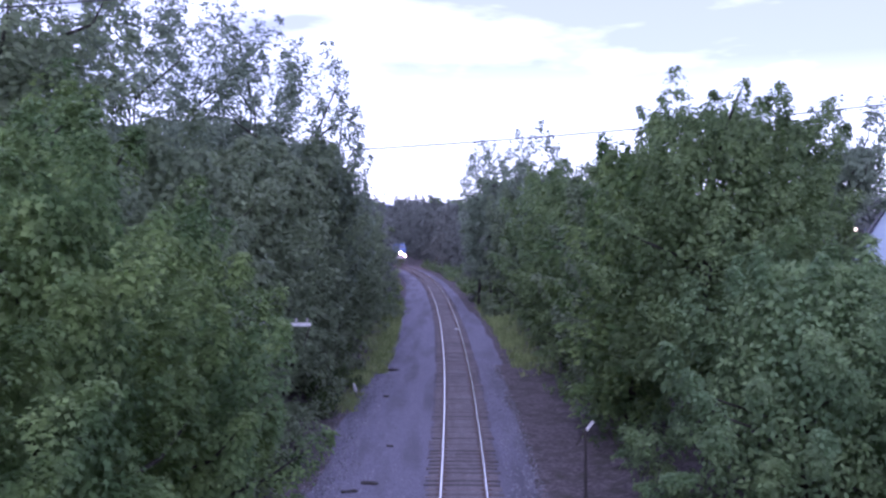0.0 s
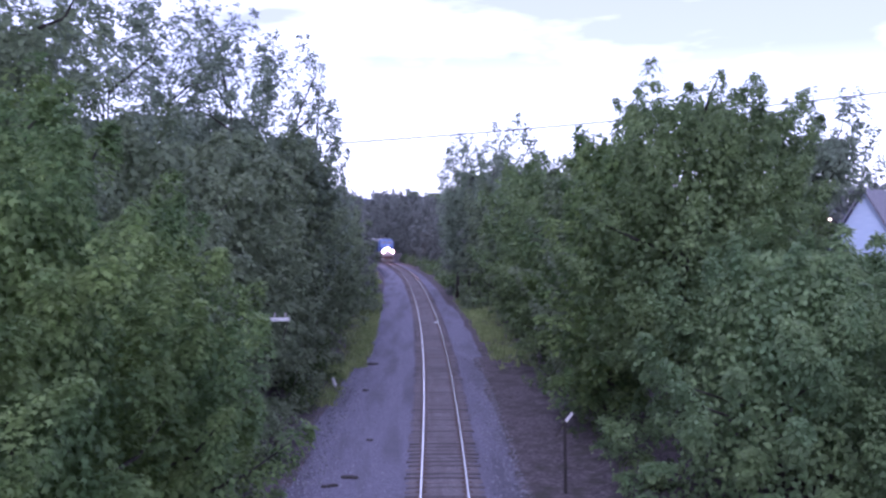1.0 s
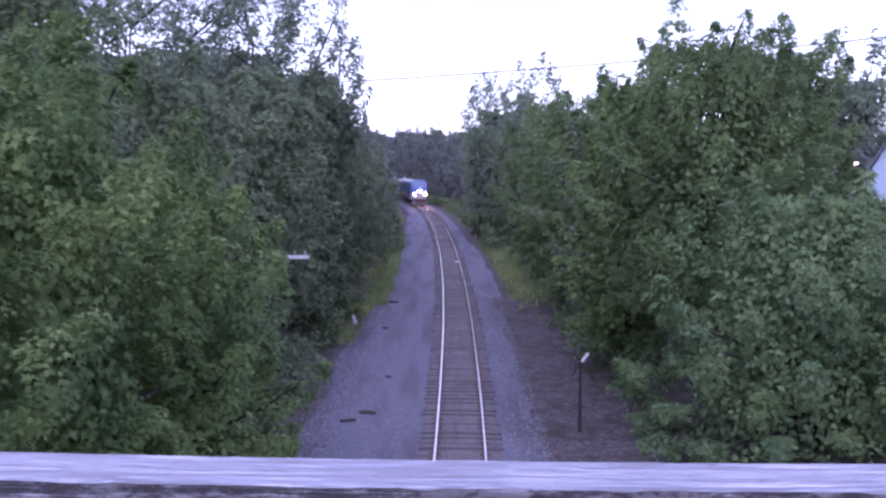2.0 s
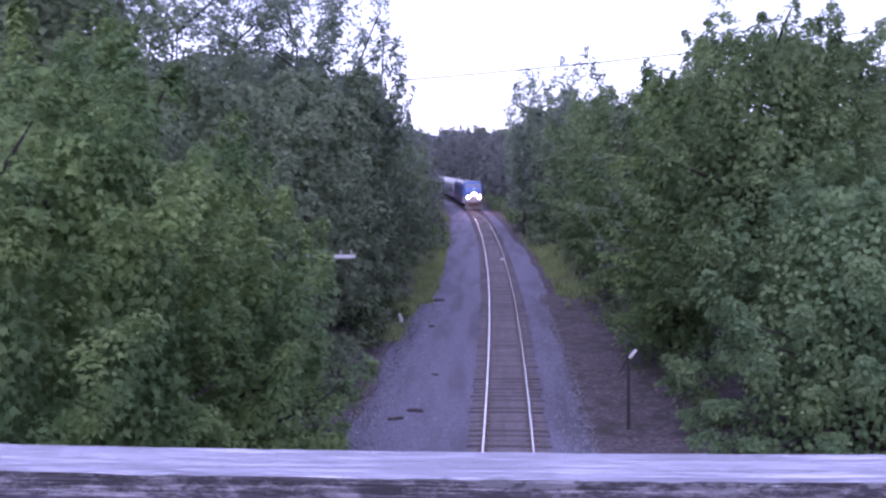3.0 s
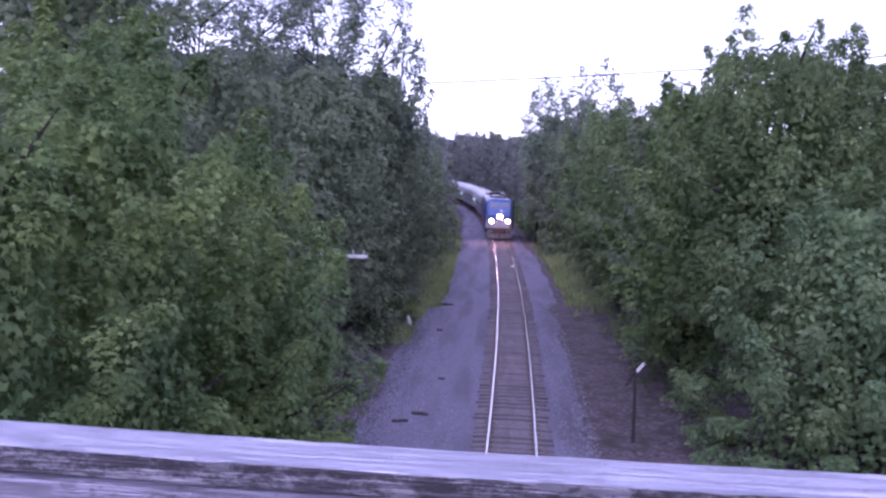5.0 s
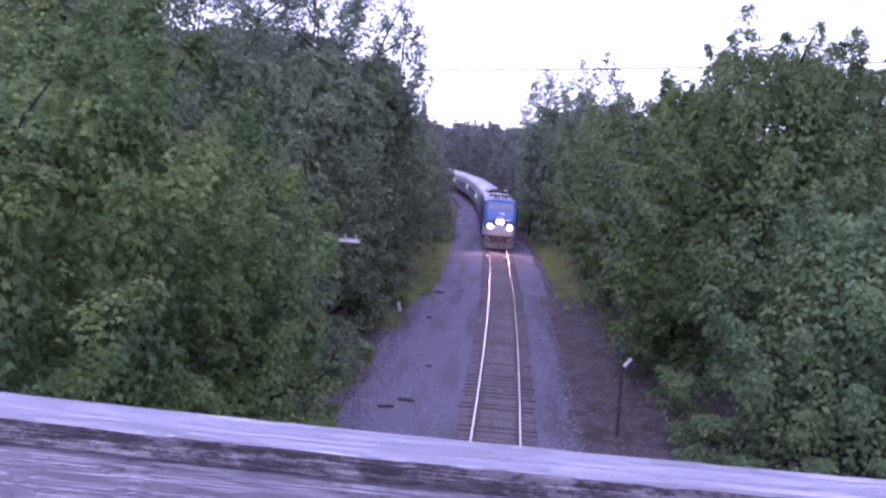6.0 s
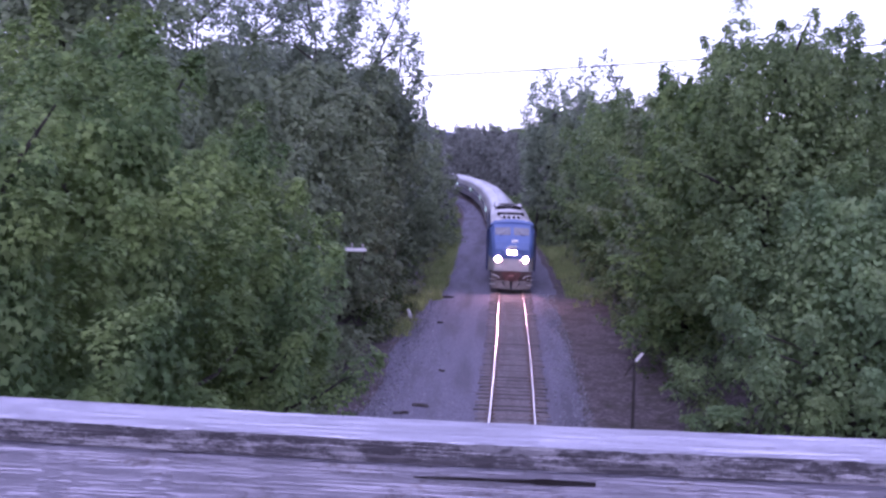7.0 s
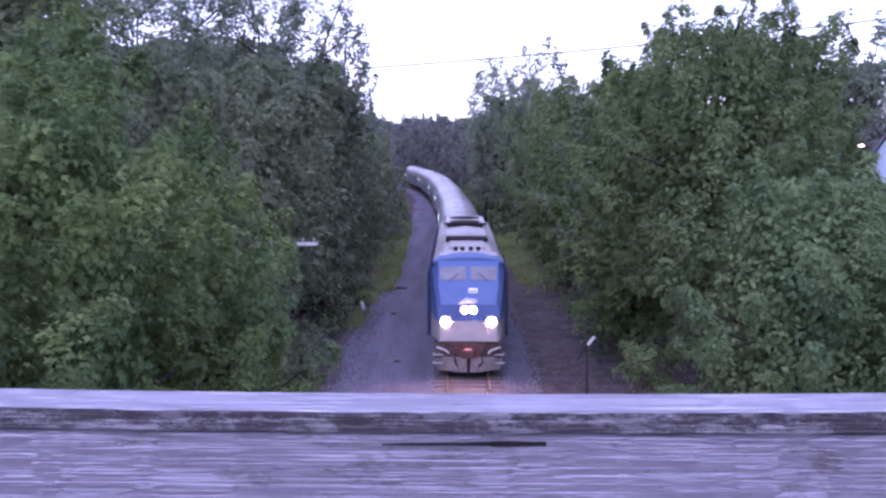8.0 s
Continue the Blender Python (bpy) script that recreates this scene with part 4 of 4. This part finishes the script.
    loft(bm, [[(-0.42, y, 2.66), (-0.3, y, 2.62), (0.34, y, 2.70), (0.30, y, 2.82), (-0.1, y, 2.86), (-0.28, y, 2.76)] for y in (0.46, 0.7)])
    part("emblem", bm, M_WHITE, root, "pale swept emblem on the nose")
    # lights
    unit = part("headlight_housing", boxed(-0.36, 0.36, 0.40, 0.62, 2.28, 2.60, 0.05), M_BLUE, root)
    for x in (-0.16, 0.16):
        part("headlight", disc(bmesh.new(), x, 0.388, 2.44, 0.12, 0.05), M_HEAD, unit, "glaring white headlight")
    for x in (-0.87, 0.87):
        hs = part("ditch_light_housing", boxed(x - 0.2, x + 0.2, 0.34, 0.6, 1.80, 2.2, 0.04), M_GREY, root)
        part("ditch_light", disc(bmesh.new(), x, 0.326, 2.0, 0.17, 0.05), M_DITCH, hs, "glaring white ditch light")
    # pilot, coupler, steps
    bm = bmesh.new()
    loft(bm, [[(-1.25, 0.55, 0.12), (-0.3, 0.05, 0.12), (0.3, 0.05, 0.12), (1.25, 0.55, 0.12), (1.25, 0.9, 0.12), (-1.25, 0.9, 0.12)], [(-1.3, 0.6, 0.62), (-0.42, 0.22, 0.62), (0.42, 0.22, 0.62), (1.3, 0.6, 0.62), (1.3, 0.95, 0.62), (-1.3, 0.95, 0.62)]])
    part("pilot_plough", bm, M_SCUFF, root, "scuffed grey snow plough")
    part("buffer_beam", boxed(-1.28, 1.28, 0.47, 0.95, 0.56, 1.235, 0.03), M_GRIMY, root, "rust-stained buffer beam")
    bm = boxed(-0.16, 0.16, -0.12, 0.5, 0.72, 1.0, 0.05)
    box(bm, -0.24, 0.1, -0.26, -0.05, 0.70, 1.02, 0.05)
    part("coupler", bm, M_RUST, root, "rusty knuckle coupler")
    part("draft_gear", boxed(-0.30, 0.30, 0.30, 0.5, 0.50, 1.18, 0.04), M_RUST, root)
    for sx in (-1, 1):
        bm = bmesh.new()
        loft(bm, [[(sx * 0.30, y, 0.62), (sx * 0.42, y, 0.62), (sx * 0.66, y, 1.16), (sx * 0.30, y, 1.16)] for y in (0.38, 0.5)])
        part("draft_plate", bm, M_RUST, root)
    # black box on the plough's front paints the shade of its centre gap
    part("plough_gap_shade", boxed(-0.05, 0.05, 0.03, 0.2, 0.13, 0.60, 0.01), M_BLACK, root)
    for sx in (-1, 1):
        for z in (0.35, 0.68):
            part("step", boxed(sx * 1.18 - 0.2, sx * 1.18 + 0.2, 0.42, 0.66, z, z + 0.04, 0.01), M_GREY, root)
        part("handrail", tube(bmesh.new(), [(sx * 1.22, 0.36, 1.02), (sx * 1.02, 0.33, 0.96), (sx * 0.82, 0.31, 0.88), (sx * 0.76, 0.31, 0.78)], [0.028, 0.028, 0.028, 0.028], 6), M_WHITE, root, "white grab rail")
        part("air_hose", tube(bmesh.new(), [(sx * 0.5, 0.2, 0.8), (sx * 0.52, 0.05, 0.5), (sx * 0.4, 0.06, 0.35)], [0.03, 0.03, 0.03], 6), M_BLACK, root)
    # roof: horns, hatches, exhaust, radiator hood
    for x in (-0.5, -0.22, 0.12, 0.42):
        part("horn", tube(bmesh.new(), [(x, 3.6, 4.46), (x, 3.2, 4.46)], [0.05, 0.10], 9), M_BLACK, root)
    part("roof_hatch", boxed(-0.75, 0.75, 4.6, 7.0, 4.28, 4.385, 0.03), M_SILVER, root)
    part("exhaust_hatch", boxed(-0.95, 0.95, 7.4, 8.5, 4.28, 4.46, 0.06), M_BLACK, root)
    part("dynamic_brake_grille", boxed(-0.55, 0.75, 9.0, 9.4, 4.30, 4.40, 0.02), M_SILVER, root)
    hood = part("radiator_hood", boxed(-1.08, 1.08, 14.6, 19.6, 4.1, 4.47, 0.08), M_SILVER, root)
    part("hood_rim", boxed(-1.12, 1.12, 14.54, 15.0, 4.42, 4.50, 0.03), M_BLACK, hood)
    # hood is closed; a black plate paints the opening's dark inside
    part("radiator_opening_shade", boxed(-0.95, 0.95, 14.585, 14.63, 4.17, 4.42, 0.005), M_BLACK, hood)
    for y in (15.8, 18.2):
        part("radiator_fan", tube(bmesh.new(), [(0, y, 4.45), (0, y, 4.50)], [0.85, 0.82], 20), M_BLACK, hood)
    part("rear_lip", boxed(-1.15, 1.15, 20.0, 20.7, 4.1, 4.40, 0.06), M_BLACK, root)
    part("fuel_tank", boxed(-1.35, 1.35, 7.5, 13.5, 0.3, 0.94, 0.08), M_BLACK, root)
    bogie(root, 4.0)
    bogie(root, 17.0)
    return root


def coach():
    root = tagged(empty("passenger_coach"), "silver stainless passenger coach with a rounded roof and dark window band", "railway coach", group="coaches of the train")
    ln = 25.6
    bm = bmesh.new()
    def sec(y, k=1.0):
        return [(-1.42 * k, y, 0.95), (1.42 * k, y, 0.95), (1.55 * k, y, 1.9), (1.5 * k, y, 2.9), (1.36 * k, y, 3.35), (0.95 * k, y, 3.70), (0.4 * k, y, 3.84), (0, y, 3.87), (-0.4 * k, y, 3.84), (-0.95 * k, y, 3.70), (-1.36 * k, y, 3.35), (-1.5 * k, y, 2.9), (-1.55 * k, y, 1.9)]
    loft(bm, [sec(0.0, 0.94), sec(0.02, 0.94), sec(0.25), sec(0.3), sec(ln * 0.33), sec(ln * 0.67), sec(ln - 0.3), sec(ln - 0.25), sec(ln - 0.02, 0.94), sec(ln, 0.94)])
    part("body", bm, M_STEEL, root, smooth=True)
    for sx in (-1, 1):
        for j in range(11):
            y = 2.6 + j * 1.95
            part("window", boxed(sx * 1.525 - 0.03, sx * 1.525 + 0.03, y, y + 1.5, 2.02, 2.62, 0.02), M_GLASS, root)
        for y in (0.7, ln - 1.5):
            part("door", boxed(sx * 1.53 - 0.03, sx * 1.53 + 0.03, y, y + 0.8, 1.05, 3.0, 0.02), M_GREY, root)
        part("stripe", boxed(sx * 1.545 - 0.012, sx * 1.545 + 0.012, 0.3, ln - 0.3, 1.72, 1.90), M_NAVY, root)
        part("lit_vestibule_window", boxed(sx * 1.57 - 0.012, sx * 1.57 + 0.012, ln - 1.35, ln - 0.85, 2.05, 2.55), M_CABIN, root)
        part("marker_light", boxed(sx * 1.4 - 0.05, sx * 1.4 + 0.05, ln + 0.0, ln + 0.03, 2.6, 2.72), M_MARKER, root)
    for y in (4.0, 9.0, 14.0, 19.0):
        part("roof_vent", boxed(-0.35, 0.35, y, y + 1.2, 3.82, 3.90, 0.02), M_STEEL, root)
    for y0, y1 in ((-0.3, 0.0), (ln, ln + 0.3)):
        part("gangway", boxed(-0.6, 0.6, y0, y1, 1.0, 3.3, 0.03), M_BLACK, root)
    part("underframe", boxed(-1.2, 1.2, 6.5, 19, 0.4, 0.94, 0.05), M_BLACK, root)
    bogie(root, 3.6)
    bogie(root, ln - 3.6)
    return root


loco = locomotive()
coach_one = coach()
coaches = [coach_one] + [copy_thing(coach_one, pose(0, 0, 0)) for _ in range(4)]


# ---------------------------------------------------------------- sleepers
def sleeper_mesh(seed):
    rng = random.Random(seed)
    bm = bmesh.new()
    secs = []
    for i in range(6):
        f = -1.3 + 2.6 * i / 5
        j = [rng.uniform(-0.012, 0.012) for _ in range(4)]
        secs.append([(f, -0.115 + j[0], -0.30), (f, 0.115 + j[1], -0.30), (f, 0.105 + j[2], -0.176 + j[3] * 0.5), (f, -0.105 + j[0], -0.176 + j[2] * 0.5)])
    loft(bm, secs)
    me = bpy.data.meshes.new("sleeper")
    bm.to_mesh(me)
    bm.free()
    me.materials.append(M_SLEEPER)
    return me


SLEEPERS = [sleeper_mesh(i) for i in range(7)]
rng_s = random.Random(4)
for i in range(290):
    s = 25.5 + i * 0.535
    ob = new("sleeper", SLEEPERS[rng_s.randrange(7)])
    x, y, h = centre(s)
    ob.matrix_basis = pose(x + rng_s.uniform(-0.06, 0.06), y + rng_s.uniform(-0.03, 0.03), rng_s.uniform(-0.012, 0.008), 0, 0, -math.degrees(h) + rng_s.uniform(-1.2, 1.2))
    ob.parent = track
bm = bmesh.new()
for s in [*np.arange(-38, 25.2, 0.535), *np.arange(25.5 + 290 * 0.535, 400, 0.535)]:
    x, y, h = centre(float(s))
    g = bmesh.ops.create_cube(bm, size=1, matrix=pose(x, y, -0.24, 0, 0, -math.degrees(h)) @ Matrix.Diagonal((2.6, 0.22, 0.13, 1)))
tagged(part("far_sleepers", bm, M_SLEEPER, track), kind="stuff")
bm = bmesh.new()
for i in range(150):
    s = 25.5 + i * 0.535
    x, y, h = centre(s)
    for u in (-0.755, 0.755):
        bmesh.ops.create_cube(bm, size=1, matrix=pose(x + u * math.cos(h), y - u * math.sin(h), -0.171, 0, 0, -math.degrees(h)) @ Matrix.Diagonal((0.34, 0.17, 0.016, 1)))
tagged(part("tie_plates", bm, M_RAIL, track), kind="stuff")


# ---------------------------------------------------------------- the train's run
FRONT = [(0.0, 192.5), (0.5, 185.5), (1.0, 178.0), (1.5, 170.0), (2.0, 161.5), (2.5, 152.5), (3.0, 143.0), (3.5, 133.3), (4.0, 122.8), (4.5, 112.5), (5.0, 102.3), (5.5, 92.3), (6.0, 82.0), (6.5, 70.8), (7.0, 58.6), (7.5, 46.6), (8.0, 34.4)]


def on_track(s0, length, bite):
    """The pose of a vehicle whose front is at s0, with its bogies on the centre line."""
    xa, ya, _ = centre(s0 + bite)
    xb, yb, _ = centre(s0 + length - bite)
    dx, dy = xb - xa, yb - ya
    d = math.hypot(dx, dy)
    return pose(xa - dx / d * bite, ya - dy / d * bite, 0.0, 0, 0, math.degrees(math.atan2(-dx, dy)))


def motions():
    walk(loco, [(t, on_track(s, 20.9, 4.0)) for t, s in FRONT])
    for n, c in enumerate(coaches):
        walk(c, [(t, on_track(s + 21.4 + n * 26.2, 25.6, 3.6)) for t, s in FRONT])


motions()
